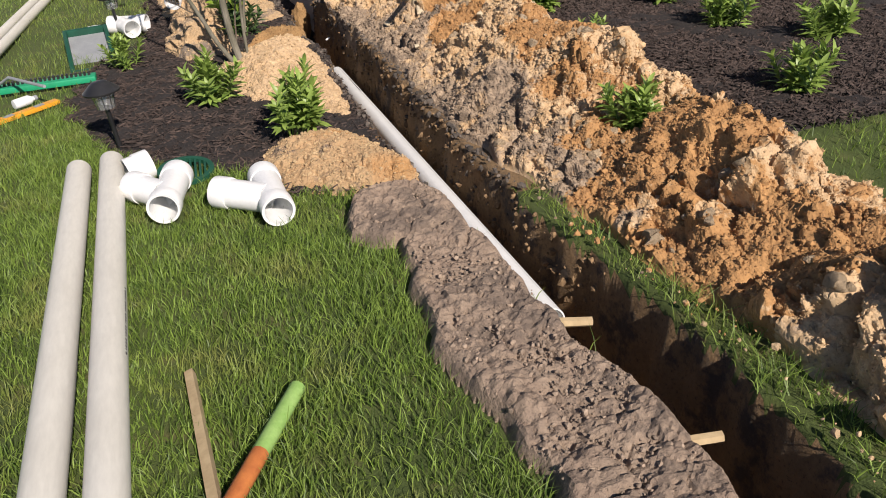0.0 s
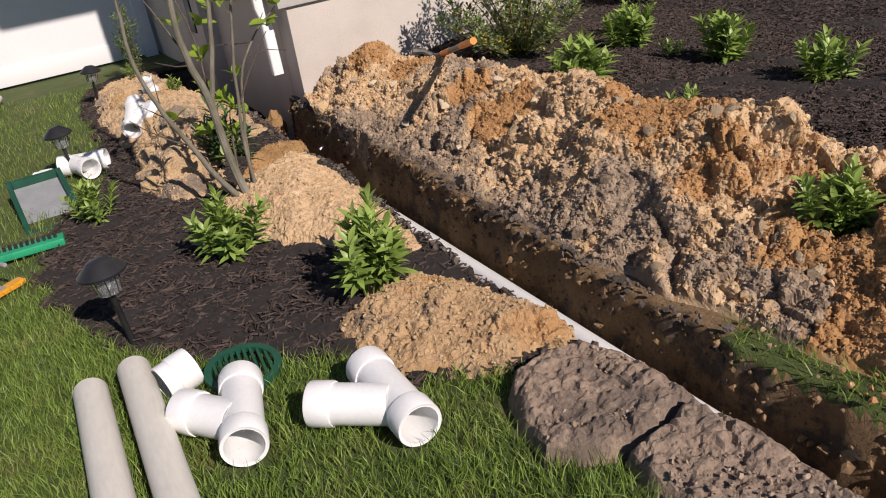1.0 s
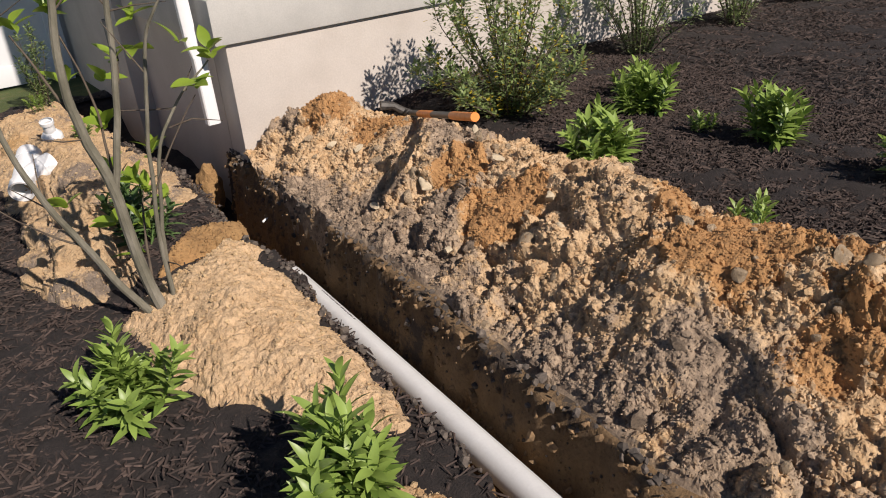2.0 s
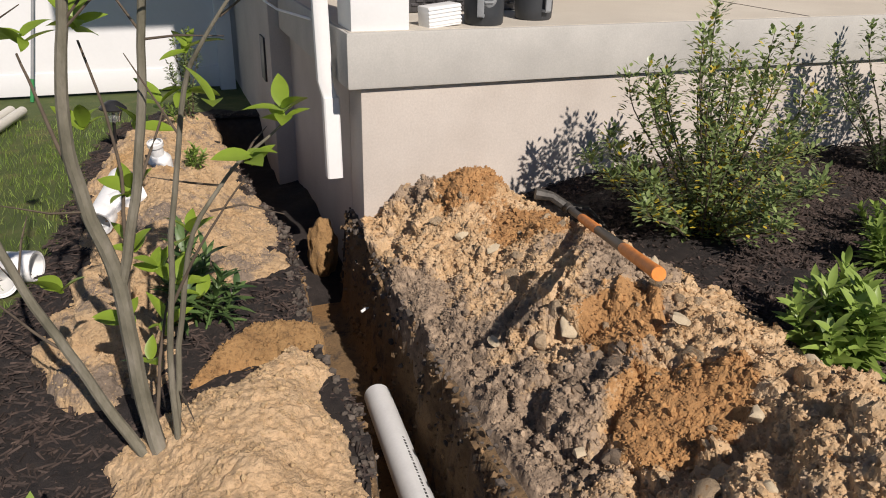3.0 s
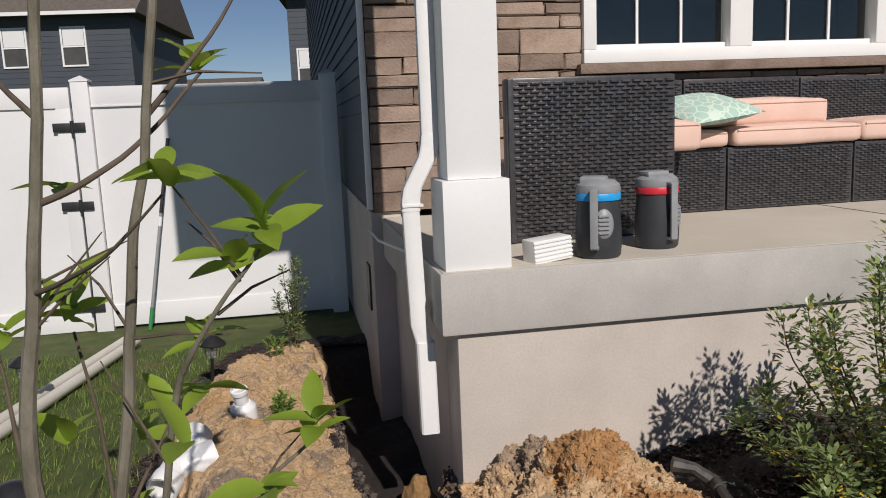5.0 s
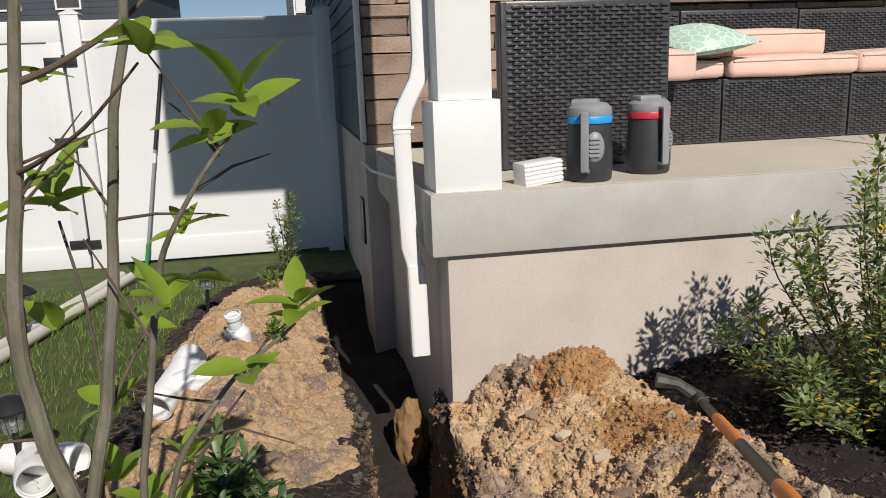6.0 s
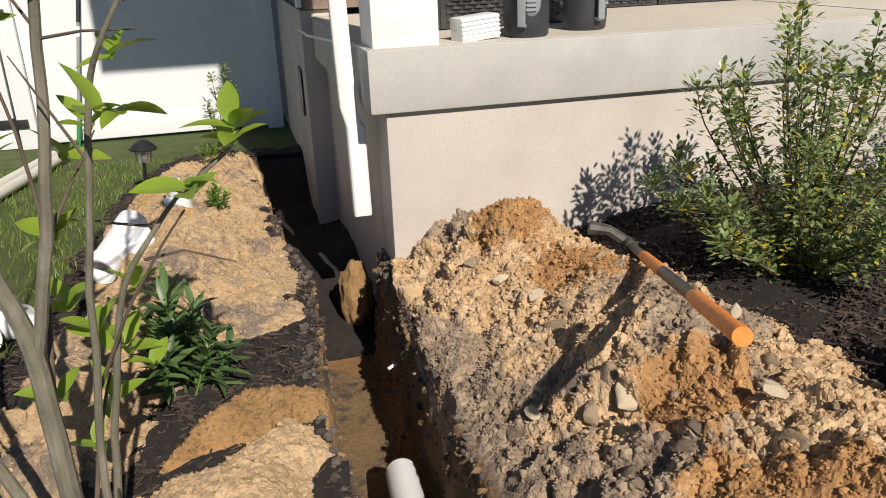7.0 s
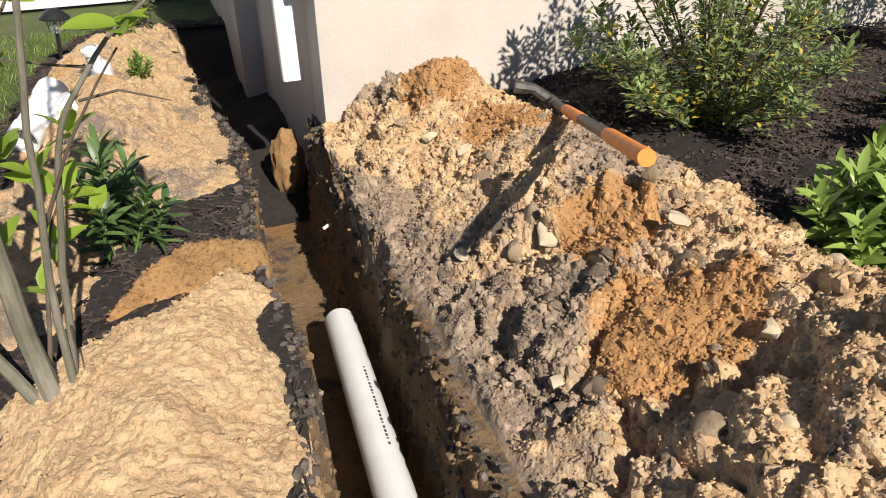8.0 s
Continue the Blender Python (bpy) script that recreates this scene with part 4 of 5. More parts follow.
def far_house(x0, x1, y0, y1, eave, ridge, material, windows, label):
    ob = empty("neighbour_house", pose(0, 0, 0), label, "house")
    part("wall", box(x0, x1, y0, y1, -0.3, eave), material, ob)
    for k in range(int(eave / 0.2)):
        part("clapboard", box(x0 - 0.01, x1 + 0.01, y0 - 0.02, y0, 0.2 * k, 0.2 * k + 0.19), material, ob)
    roof = bmesh.new()
    ym = (y0 + y1) / 2
    v = [roof.verts.new(c) for c in ((x0 - 0.4, y0 - 0.5, eave), (x1 + 0.4, y0 - 0.5, eave), (x1 + 0.4, y1 + 0.5, eave), (x0 - 0.4, y1 + 0.5, eave), (x0 - 0.4, ym, ridge), (x1 + 0.4, ym, ridge))]
    for f in ((0, 1, 5, 4), (2, 3, 4, 5), (1, 2, 5), (3, 0, 4), (0, 3, 2, 1)):
        roof.faces.new([v[k] for k in f])
    part("roof", roof, M_roof, ob, "brown shingle roof")
    part("gutter", box(x0 - 0.42, x1 + 0.42, y0 - 0.6, y0 - 0.5, eave - 0.06, eave + 0.06), M_white, ob)
    for wx, wz in windows:
        w = part("window", box(wx, wx + 0.75, y0 - 0.04, y0 - 0.021, wz, wz + 1.25), M_dim, ob)
        for bx in ((wx - 0.06, wx, wz - 0.06, wz + 1.31), (wx + 0.75, wx + 0.81, wz - 0.06, wz + 1.31), (wx, wx + 0.75, wz - 0.06, wz), (wx, wx + 0.75, wz + 1.25, wz + 1.31), (wx, wx + 0.75, wz + 0.6, wz + 0.65)):
            part("window_frame", box(bx[0], bx[1], y0 - 0.07, y0 - 0.02, bx[2], bx[3]), M_white, w)
        part("blind", box(wx + 0.02, wx + 0.73, y0 - 0.055, y0 - 0.045, wz + 0.66, wz + 1.24), M_vinyl, w)
    return ob


far_house(-24.0, -8.7, 26.0, 34.0, 5.7, 8.6, M_nsiding, [(-13.0, 4.0), (-11.0, 4.0), (-15.5, 4.0), (-18.0, 4.0)], "neighbouring house with dark blue siding and brown roof")
far_house(-10.5, -7.0, 40.0, 47.0, 3.1, 4.5, M_nsiding, [(-9.0, 1.6)], "distant low house behind the neighbouring yard")
far_house(-3.2, -1.9, 26.0, 36.0, 6.2, 8.0, M_nsiding, [(-2.9, 3.0)], "narrow neighbouring house with white corner boards")

# ---- drain pipes, fittings and tools ----
def top_z(x, y):
    """Height of whatever soil lies there."""
    xa, ya = np.array([float(x)]), np.array([float(y)])
    over = [hf(xa, ya)[0] for hf in (right_heap, heap_1, heap_2, heap_3, heap_4)]
    return float(land(xa, ya)[0] + max(0.0, *over))


def laid(a, b):
    """The pose that turns z from a towards b."""
    a, b = Vector(a), Vector(b)
    return Matrix.Translation(a) @ (b - a).to_track_quat("Z", "Y").to_matrix().to_4x4()


def hollow(length, r=0.055, wall=0.004, n=32, z0=0.0):
    return [(r - wall, z0), (r, z0), (r, z0 + length), (r - wall, z0 + length)]


M_print = mottled("dark_pipe_print", [(0.3, (0.05, 0.05, 0.05)), (0.7, (0.09, 0.09, 0.09))], 60.0, 0.7)


def drain_pipe(a, b, label, mark, group="", r=0.055, material=None):
    length = (Vector(b) - Vector(a)).length
    ob = empty("drain_pipe", laid(a, b), label, "pipe", group)
    part("tube", revolve(hollow(length, r, 0.005), 36, close=True), material or M_pipe, ob)
    for k in range(22):  # the printed line cannot be read
        z, ang = mark[0] + k * 0.019, mark[1]
        part("print_mark", box(-0.0035, 0.0035, -0.0007, 0.0007, -0.006, 0.005 if k % 4 else -0.001, 0, None, pose(0, 0, 0, 0, 0, ang) @ pose(0, r + 0.0006, z)), M_print, ob)
    return ob


def gz(x, y):
    return float(grade(np.array([x]), np.array([y]))[0])


drain_pipe((-1.68, -3.4, gz(-1.68, -3.4) + 0.075), (-1.5, -6.3, gz(-1.5, -6.3) + 0.075), "long off-white sewer pipe lying on the lawn", (1.6, 250), "pipes on the lawn")
drain_pipe((-1.536, -3.35, gz(-1.54, -3.35) + 0.075), (-1.35, -6.27, gz(-1.35, -6.3) + 0.075), "long off-white sewer pipe lying on the lawn", (1.3, 285), "pipes on the lawn")
drain_pipe((-0.098, -1.06, -0.46), (-0.005, -5.08, -0.085), "clean white sewer pipe sloping out of the trench", (0.42, -22), material=M_pvc)
drain_pipe((-2.56, -0.8, gz(-2.56, -0.8) + 0.06), (-2.36, 3.3, gz(-2.36, 3.3) + 0.06), "slim white drain pipe lying by the fence gate", (1.5, 200), "thin pipes by the fence", 0.038)
drain_pipe((-2.66, -0.6, gz(-2.66, -0.6) + 0.06), (-2.46, 3.35, gz(-2.46, 3.35) + 0.06), "slim white drain pipe lying by the fence gate", (1.5, 200), "thin pipes by the fence", 0.038)


def hub(z, r=0.07):
    return [(r - 0.009, z - 0.035), (r - 0.002, z - 0.037), (r, z - 0.03), (r, z + 0.03), (r - 0.002, z + 0.037), (r - 0.009, z + 0.035)]


def wye(m, label, length=0.34, branch=0.2, lean=45, roll=0.0):
    """A sewer wye: a straight run with a hub at each end and a slanting branch."""
    ob = empty("wye_fitting", m, label, "pipe fitting", "white pipe fittings")
    part("run", revolve(hollow(length, 0.063, 0.005), 32, close=True), M_pvc, ob)
    part("hub", revolve(hub(0.035), 32, close=True), M_pvc, ob)
    part("hub", revolve(hub(length - 0.035), 32, close=True), M_pvc, ob)
    q = pose(0, 0, length * 0.32, 0, 0, roll) @ pose(0, 0, 0, lean)
    part("branch", revolve(hollow(branch - 0.03, 0.063, 0.005, z0=0.03), 32, q, close=True), M_pvc, ob)
    part("branch_hub", revolve(hub(branch - 0.02), 32, q, close=True), M_pvc, ob)
    return ob


def flat_wye(open_end, far_end, side, label, branch=0.22):
    """Laid flat: the branch turns to +1 or -1 side of the run."""
    a, b = Vector(open_end), Vector(far_end)
    d = (b - a).normalized()
    z = Vector((0, 0, 1))
    x = d.cross(z).normalized()
    y = d.cross(x)
    m = Matrix((x, y, d)).transposed().to_4x4()
    return wye(Matrix.Translation(a) @ m, label, (b - a).length, branch, 50, 90 * side)


flat_wye((-1.285, -4.02, 0.085), (-1.225, -3.67, 0.075), -1, "white wye drain fitting lying on the lawn")
flat_wye((-0.83, -4.22, 0.085), (-0.86, -3.86, 0.085), -1, "white wye drain fitting with a rubber gasket on the grass", 0.26)
flat_wye((-1.26, -0.03, top_z(-1.26, -0.03) + 0.07), (-1.17, 0.3, top_z(-1.17, 0.3) + 0.07), 1, "white wye drain fitting lying on the soil ridge", 0.17)
flat_wye((-1.76, -0.28, -0.06), (-1.47, -0.36, -0.06), 1, "white wye drain fitting lying at the bed's edge", 0.2)


def coupling(x, y, z, turn, tilt, label, r=0.066, length=0.11):
    ob = empty("pipe_coupling", pose(x, y, z, tilt, 0, turn), label, "pipe fitting", "white pipe fittings")
    part("sleeve", revolve(hollow(length, r, 0.006, z0=-length / 2), 32, close=True), M_pvc, ob)
    part("rim", revolve(hub(length / 2 - 0.03, r + 0.005), 32, close=True), M_pvc, ob)
    return ob


coupling(-1.41, -3.48, 0.05, 110, 84, "short white pipe coupling tipped on the grass")
coupling(-1.87, -0.36, -0.08, 60, 85, "short white pipe coupling lying on the lawn", 0.045)
coupling(-1.98, -0.44, -0.09, 120, 85, "small white pipe cap lying on the lawn", 0.03, 0.07)
red = empty("pipe_reducer", pose(-1.02, 0.66, top_z(-1.02, 0.66) - 0.01, 14, -10, 20) @ Matrix.Diagonal((1.05, 1.05, 1.2, 1)), "white stepped pipe reducer standing on the soil ridge", "pipe fitting", "white pipe fittings")
part("lower_sleeve", revolve([(0.052, 0), (0.06, 0), (0.062, 0.06), (0.06, 0.065), (0.04, 0.085), (0.03, 0.085)], 28), M_pvc, red)
part("upper_sleeve", revolve([(0.034, 0.08), (0.034, 0.13), (0.041, 0.132), (0.041, 0.15), (0.034, 0.152)], 28), M_pvc, red)

# drain grate under the first wye
grate = empty("drain_grate", pose(-1.2, -3.53, gz(-1.2, -3.53) + 0.03, 4, 3), "dark green round plastic drain grate on the grass", "drain grate")
M_dkgreen = mottled("dark_green_plastic", [(0.3, (0.008, 0.06, 0.035)), (0.7, (0.012, 0.085, 0.05))], 9.0, 0.5)
part("rim", revolve([(0.105, 0), (0.13, 0), (0.13, 0.02), (0.105, 0.02)], 32, close=True), M_dkgreen, grate)
for k in range(9):
    half = math.sqrt(max(0.0001, 0.106**2 - (-0.088 + k * 0.022) ** 2))
    part("bar", box(-0.088 + k * 0.022 - 0.005, -0.088 + k * 0.022 + 0.005, -half, half, 0.004, 0.018), M_dkgreen, grate)

# pick with a long handle lying over the heap
M_steel = mottled("worn_dark_steel", [(0.3, (0.04, 0.037, 0.034)), (0.7, (0.11, 0.1, 0.09))], 30.0, 0.62, 120.0, 0.3, 0.001, metal=0.35)
neck, tip = Vector((0.84, -0.74, 0.17)), Vector((0.437, -2.2, 0.578))
pick = empty("mattock", Matrix.Translation((0, 0, 0)), "mattock with a black and orange handle lying on the spoil heap", "mattock")
at = lambda f: neck.lerp(tip, f)
part("handle", tube([at(-0.1), at(0.1), at(0.5), at(0.74)], [0.015, 0.016, 0.0165, 0.0165], 16), M_black, pick, "black fibreglass handle")
part("orange_band", tube([at(0.18), at(0.2), at(0.42), at(0.44)], [0.0165, 0.019, 0.019, 0.017], 16), M_orange, pick, "orange rubber band")
part("end_grip", tube([at(0.72), at(0.75), at(0.95), at(0.985), at(1.0)], [0.0165, 0.019, 0.018, 0.0195, 0.0185], 20), M_orange, pick, "orange rubber end grip")
part("socket", tube([at(-0.13), at(-0.02)], [0.026, 0.021], 12), M_steel, pick)
hd = at(-0.1)
side = Vector((0.8, -0.2, -0.25)).normalized()
part("blade", tube([hd - side * 0.16 + Vector((0, 0, 0.02)), hd - side * 0.08 + Vector((0, 0, 0.03)), hd, hd + side * 0.1 + Vector((0, 0, 0.02)), hd + side * 0.2 + Vector((0, 0, -0.04))], [0.03, 0.022, 0.026, 0.016, 0.006], 8), M_steel, pick, "worn steel head")

# stakes
stk = empty("wooden_stake", pose(0, 0, 0), "pale wooden stake lying on the lawn", "stake", "stakes")
part("stick", tube([(-1.2, -5.14, gz(-1.2, -5.1) + 0.04), (-1.14, -5.75, gz(-1.1, -5.7) + 0.045)], [0.018, 0.02], 4), M_wood, stk)
M_limepaint = mottled("lime_green_paint", [(0.3, (0.2, 0.36, 0.08)), (0.7, (0.3, 0.47, 0.14))], 20.0, 0.7, 90.0, 0.2, 0.001)
M_rust = mottled("rusty_orange_paint", [(0.3, (0.36, 0.1, 0.025)), (0.7, (0.52, 0.17, 0.04))], 25.0, 0.8, 90.0, 0.3, 0.001)
stk2 = empty("painted_stake", pose(0, 0, 0), "stake painted lime green and rusty orange lying on the lawn", "stake", "stakes")
p0, p1 = Vector((-0.9, -5.33, gz(-0.9, -5.3) + 0.045)), Vector((-1.13, -5.76, gz(-1.1, -5.8) + 0.05))
part("green_end", tube([p0, p0.lerp(p1, 0.55)], 0.024, 10), M_limepaint, stk2, "lime green painted end")
part("orange_end", tube([p0.lerp(p1, 0.55), p1.lerp(p0, -0.2)], 0.0245, 10), M_rust, stk2, "rusty orange painted end")
for a, b in (((-0.12, -5.22, 0.04), (0.06, -5.26, 0.03)), ((-0.1, -5.83, 0.06), (0.135, -5.87, 0.07))):
    s_ob = empty("trench_peg", pose(0, 0, 0), "pale wooden peg poking out over the trench", "peg", "pegs at the trench")
    part("stick", tube([a, b], [0.018, 0.016], 6), M_wood, s_ob)
bit = empty("plastic_offcut", pose(0, 0, 0), "small white plastic offcut stuck in the trench side", "offcut")
part("sliver", tube([(-0.09, -0.56, -0.33), (-0.03, -0.53, -0.31)], 0.007, 6), M_pvc, bit)

# garden lamps
M_clear, cnt, cb = mat("clear_lamp_glass", 0.08, 0.0, (0.9, 0.92, 0.92))
cb.inputs["Transmission Weight"].default_value = 0.9


def garden_lamp(x, y, z, height, lean, label):
    ob = empty("garden_lamp", pose(x, y, z, lean[0], lean[1]), label, "garden lamp", "solar lamps along the bed")
    part("stake", revolve([(0, -0.05), (0.008, 0.0), (0.012, 0.02), (0.012, height - 0.1), (0.02, height - 0.09), (0, height - 0.09)], 14), M_black, ob)
    glass = part("lantern", revolve([(0.036, height - 0.1), (0.042, height - 0.1), (0.054, height - 0.02), (0.048, height - 0.02)], 20, close=True), M_clear, ob, "clear ribbed lantern")
    for k in range(8):
        a = k * math.pi / 4
        part("rib", tube([(0.043 * math.cos(a), 0.043 * math.sin(a), height - 0.1), (0.055 * math.cos(a), 0.055 * math.sin(a), height - 0.02)], 0.002, 4), M_black, glass)
    part("bulb", revolve([(0, height - 0.085), (0.01, height - 0.08), (0.012, height - 0.05), (0, height - 0.04)], 10), M_white, ob)
    part("cap", revolve([(0, height - 0.018), (0.088, height - 0.02), (0.091, height - 0.01), (0.062, height + 0.016), (0.034, height + 0.036), (0, height + 0.04)], 24), M_black, ob, "black conical cap")
    return ob


garden_lamp(-1.53, -3.02, -0.04, 0.34, (-3, -3), "black solar garden lamp leaning at the bed's edge")
garden_lamp(-1.69, -0.34, -0.14, 0.32, (0, -3), "black solar garden lamp among the pipe fittings")
garden_lamp(-1.44, 1.83, gz(-1.44, 1.83), 0.34, (0, 4), "black solar garden lamp beside the soil ridge")
garden_lamp(-2.5, 1.6, gz(-2.5, 1.6), 0.34, (0, 2), "black solar garden lamp standing on the lawn")

# green toothed bar, tray and level at the lawn's edge
M_brightgreen = mottled("bright_green_plastic", [(0.3, (0.01, 0.26, 0.12)), (0.7, (0.015, 0.34, 0.16))], 9.0, 0.45)
M_yellow = mottled("orange_yellow_plastic", [(0.3, (0.72, 0.3, 0.02)), (0.7, (0.82, 0.38, 0.03))], 9.0, 0.45)
rake = empty("garden_rake", laid((-2.5, -1.66, -0.045), (-1.76, -1.64, -0.05)), "bright green plastic rake head with dark teeth on the lawn", "rake")
part("bar", box(-0.05, 0.05, -0.02, 0.02, 0, 0.74, 0.01), M_brightgreen, rake)
for k in range(26):
    part("tooth", box(-0.012, 0.012, 0.018, 0.045, 0.02 + k * 0.027, 0.034 + k * 0.027), M_black, rake)
part("handle", tube([(0.0, 0, 0.1), (-0.1, 0.1, 0.25), (-0.45, 0.12, 0.5)], 0.01), M_galv, rake)
tray = empty("plastic_tray", pose(-1.86, -0.92, -0.1, 12, 0, 8), "dark green plastic tray propped on the mulch's edge", "tray")
part("floor", box(-0.13, 0.13, -0.3, 0.3, 0, 0.012), M_galv, tray, "grey tray floor")
for bx in ((-0.16, -0.13, -0.33, 0.33), (0.13, 0.16, -0.33, 0.33), (-0.13, 0.13, -0.33, -0.3), (-0.13, 0.13, 0.3, 0.33)):
    part("rim", box(bx[0], bx[1], bx[2], bx[3], -0.01, 0.06, 0.005), M_dkgreen, tray)
level = empty("spirit_level", laid((-2.45, -2.4, -0.05), (-1.95, -2.02, -0.05)), "orange-yellow spirit level lying in the grass", "spirit level")
part("body", box(-0.028, 0.028, -0.012, 0.012, 0, 0.62, 0.003), M_yellow, level)
for z in (0.12, 0.31, 0.5):
    part("vial", box(-0.018, 0.018, 0.0125, 0.015, z - 0.03, z + 0.03, 0.002), M_galv, level)
bott = empty("white_bottle", laid((-2.2, -2.05, -0.03), (-2.04, -1.93, -0.03)), "small white plastic bottle lying beside the level", "bottle")
part("body", revolve([(0, 0), (0.028, 0.004), (0.03, 0.02), (0.03, 0.1), (0.014, 0.125), (0.014, 0.13), (0, 0.13)], 18), M_pvc, bott)
part("cap", revolve([(0, 0.13), (0.016, 0.13), (0.016, 0.15), (0, 0.15)], 14), M_galv, bott)

# clay pillar standing in the trench
lump_bm = bmesh.new()
bmesh.ops.create_icosphere(lump_bm, subdivisions=4, radius=1.0)
for v in lump_bm.verts:
    n = noise.fractal(v.co * 2.2, 1.0, 2.0, 4)
    v.co = Vector((v.co.x * 0.085, v.co.y * 0.1, v.co.z * 0.2)) * (1 + 0.18 * n)
lump_bm.transform(pose(-0.17, 0.46, -0.45))
tagged(part("clay_lump", lump_bm, M_brown), "upright lump of tan clay still standing in the trench", "clay lump")

# ---- plants ----
M_hosta = leafy("perennial_leaf", (0.12, 0.2, 0.035), (0.26, 0.36, 0.08), 0.42, 0.25)
M_lily = leafy("dark_lily_leaf", (0.05, 0.095, 0.03), (0.1, 0.165, 0.05), 0.42, 0.2)
M_shrub = leafy("shrub_leaf", (0.1, 0.15, 0.05), (0.245, 0.31, 0.115), 0.33, 0.24, 30)
M_shrub_y = leafy("yellowed_shrub_leaf", (0.36, 0.3, 0.03), (0.6, 0.46, 0.05), 0.5, 0.3, 30)
M_treeleaf = leafy("young_tree_leaf", (0.2, 0.31, 0.03), (0.34, 0.46, 0.06), 0.4, 0.4)
M_bark = mottled("smooth_grey_bark", [(0.3, (0.1, 0.092, 0.062)), (0.5, (0.16, 0.145, 0.105)), (0.7, (0.24, 0.215, 0.17))], 16.0, 0.88, 110.0, 0.7, 0.004, stretch=(1, 1, 0.4))
M_twig = mottled("brown_twig", [(0.3, (0.07, 0.05, 0.035)), (0.7, (0.13, 0.1, 0.07))], 20.0, 0.85)


def leaf(bm, base, way, up, length, width, curl=0.35, fold=0.25, steps=4):
    """One blade-shaped leaf with a folded midrib, curling along its length."""
    way, up = Vector(way).normalized(), Vector(up)
    sidev = way.cross(up)
    sidev = sidev.normalized() if sidev.length > 1e-4 else Vector((1, 0, 0))
    nrm = sidev.cross(way).normalized()
    p, rows = Vector(base), []
    for i in range(steps + 1):
        t = i / steps
        w = width * 0.5 * math.sin(math.pi * min(1, 0.08 + t * 0.92)) ** 0.8 * (1.15 - 0.35 * t)
        c = bm.verts.new(p)
        if i == steps or w < 1e-4:
            rows.append((c,))
        else:
            rows.append((bm.verts.new(p - sidev * w + nrm * w * fold), c, bm.verts.new(p + sidev * w + nrm * w * fold)))
        d = (way - nrm * curl * t * 1.6).normalized()
        p = p + d * (length / steps)
    for a, b in zip(rows, rows[1:]):
        if len(b) == 3:
            bm.faces.new((a[0], a[1], b[1], b[0])).smooth = True
            bm.faces.new((a[1], a[2], b[2], b[1])).smooth = True
        else:
            bm.faces.new((a[0], a[1], b[0]))
            bm.faces.new((a[1], a[2], b[0]))


def shoot_mesh(height, leaves, length, width, rng):
    bm = bmesh.new()
    tube([(0, 0, -0.02), (0.004, 0.0, height * 0.5), (0.0, 0.004, height)], [0.005, 0.004, 0.002], 5, bm)
    for k in range(leaves):
        f = (k + 1) / leaves
        a = k * 2.4 + rng.uniform(-0.4, 0.4)
        rise = 0.35 + 1.15 * f
        leaf(bm, (0, 0, height * (0.12 + 0.85 * f)), (math.cos(a), math.sin(a), rise), (0, 0, 1), length * rng.uniform(0.75, 1.1) * (1.1 - 0.35 * f), width * rng.uniform(0.8, 1.15), rng.uniform(0.2, 0.55))
    return mesh_of(bm, "shoot")


rng = random.Random(11)
SHOOTS = [shoot_mesh(rng.uniform(0.2, 0.28), 24, 0.105, 0.025, rng) for _ in range(5)]
LILY = [shoot_mesh(rng.uniform(0.2, 0.34), 16, 0.13, 0.026, rng) for _ in range(4)]


def perennial(x, y, scale, count, spread, label, kinds=SHOOTS, material=M_hosta):
    ob = empty("perennial_plant", pose(x, y, top_z(x, y) + 0.01), label, "plant", "leafy perennials in the beds")
    r = random.Random(int(x * 977 + y * 131))
    for k in range(count):
        a, d = k * 2.4, spread * math.sqrt((k + 0.4) / count)
        m = pose(d * math.cos(a) * 0.55, d * math.sin(a) * 0.55, 0, -28 * d / spread * math.sin(a), 28 * d / spread * math.cos(a), r.uniform(0, 360))
        part("shoot", r.choice(kinds), material, ob, at=m @ Matrix.Diagonal((scale, scale, scale * r.uniform(0.85, 1.15), 1)))
    return ob


for x, y, s_, n in ((-1.6, -1.4, 0.85, 11), (-1.04, -2.46, 1.12, 16), (-0.62, -3.29, 1.18, 17), (1.23, -1.98, 1.25, 22), (1.93, -1.5, 1.15, 16), (2.0, -2.32, 1.15, 16), (1.98, -3.05, 1.0, 14), (1.62, -4.2, 1.0, 12), (2.31, -3.53, 1.0, 14), (2.17, -1.15, 0.9, 12)):
    perennial(x, y, s_ * 0.9, n, 0.15, "bushy bright green perennial growing in the dark mulch")
perennial(0.78, -4.2, 0.85, 17, 0.15, "bushy green perennial half buried by the spoil heap")
perennial(1.16, -2.93, 0.7, 5, 0.08, "small green shoots poking out of the heap's edge")
perennial(1.92, -1.96, 0.5, 5, 0.08, "sparse small green seedling in the mulch")
perennial(-0.85, 0.75, 0.55, 5, 0.07, "small weed growing out of the soil ridge")
perennial(-1.05, 2.2, 0.5, 5, 0.08, "small weed on the far end of the soil ridge")
perennial(-0.78, -0.96, 1.0, 15, 0.15, "dark green clump of narrow lily leaves beside the tree", LILY, M_lily)

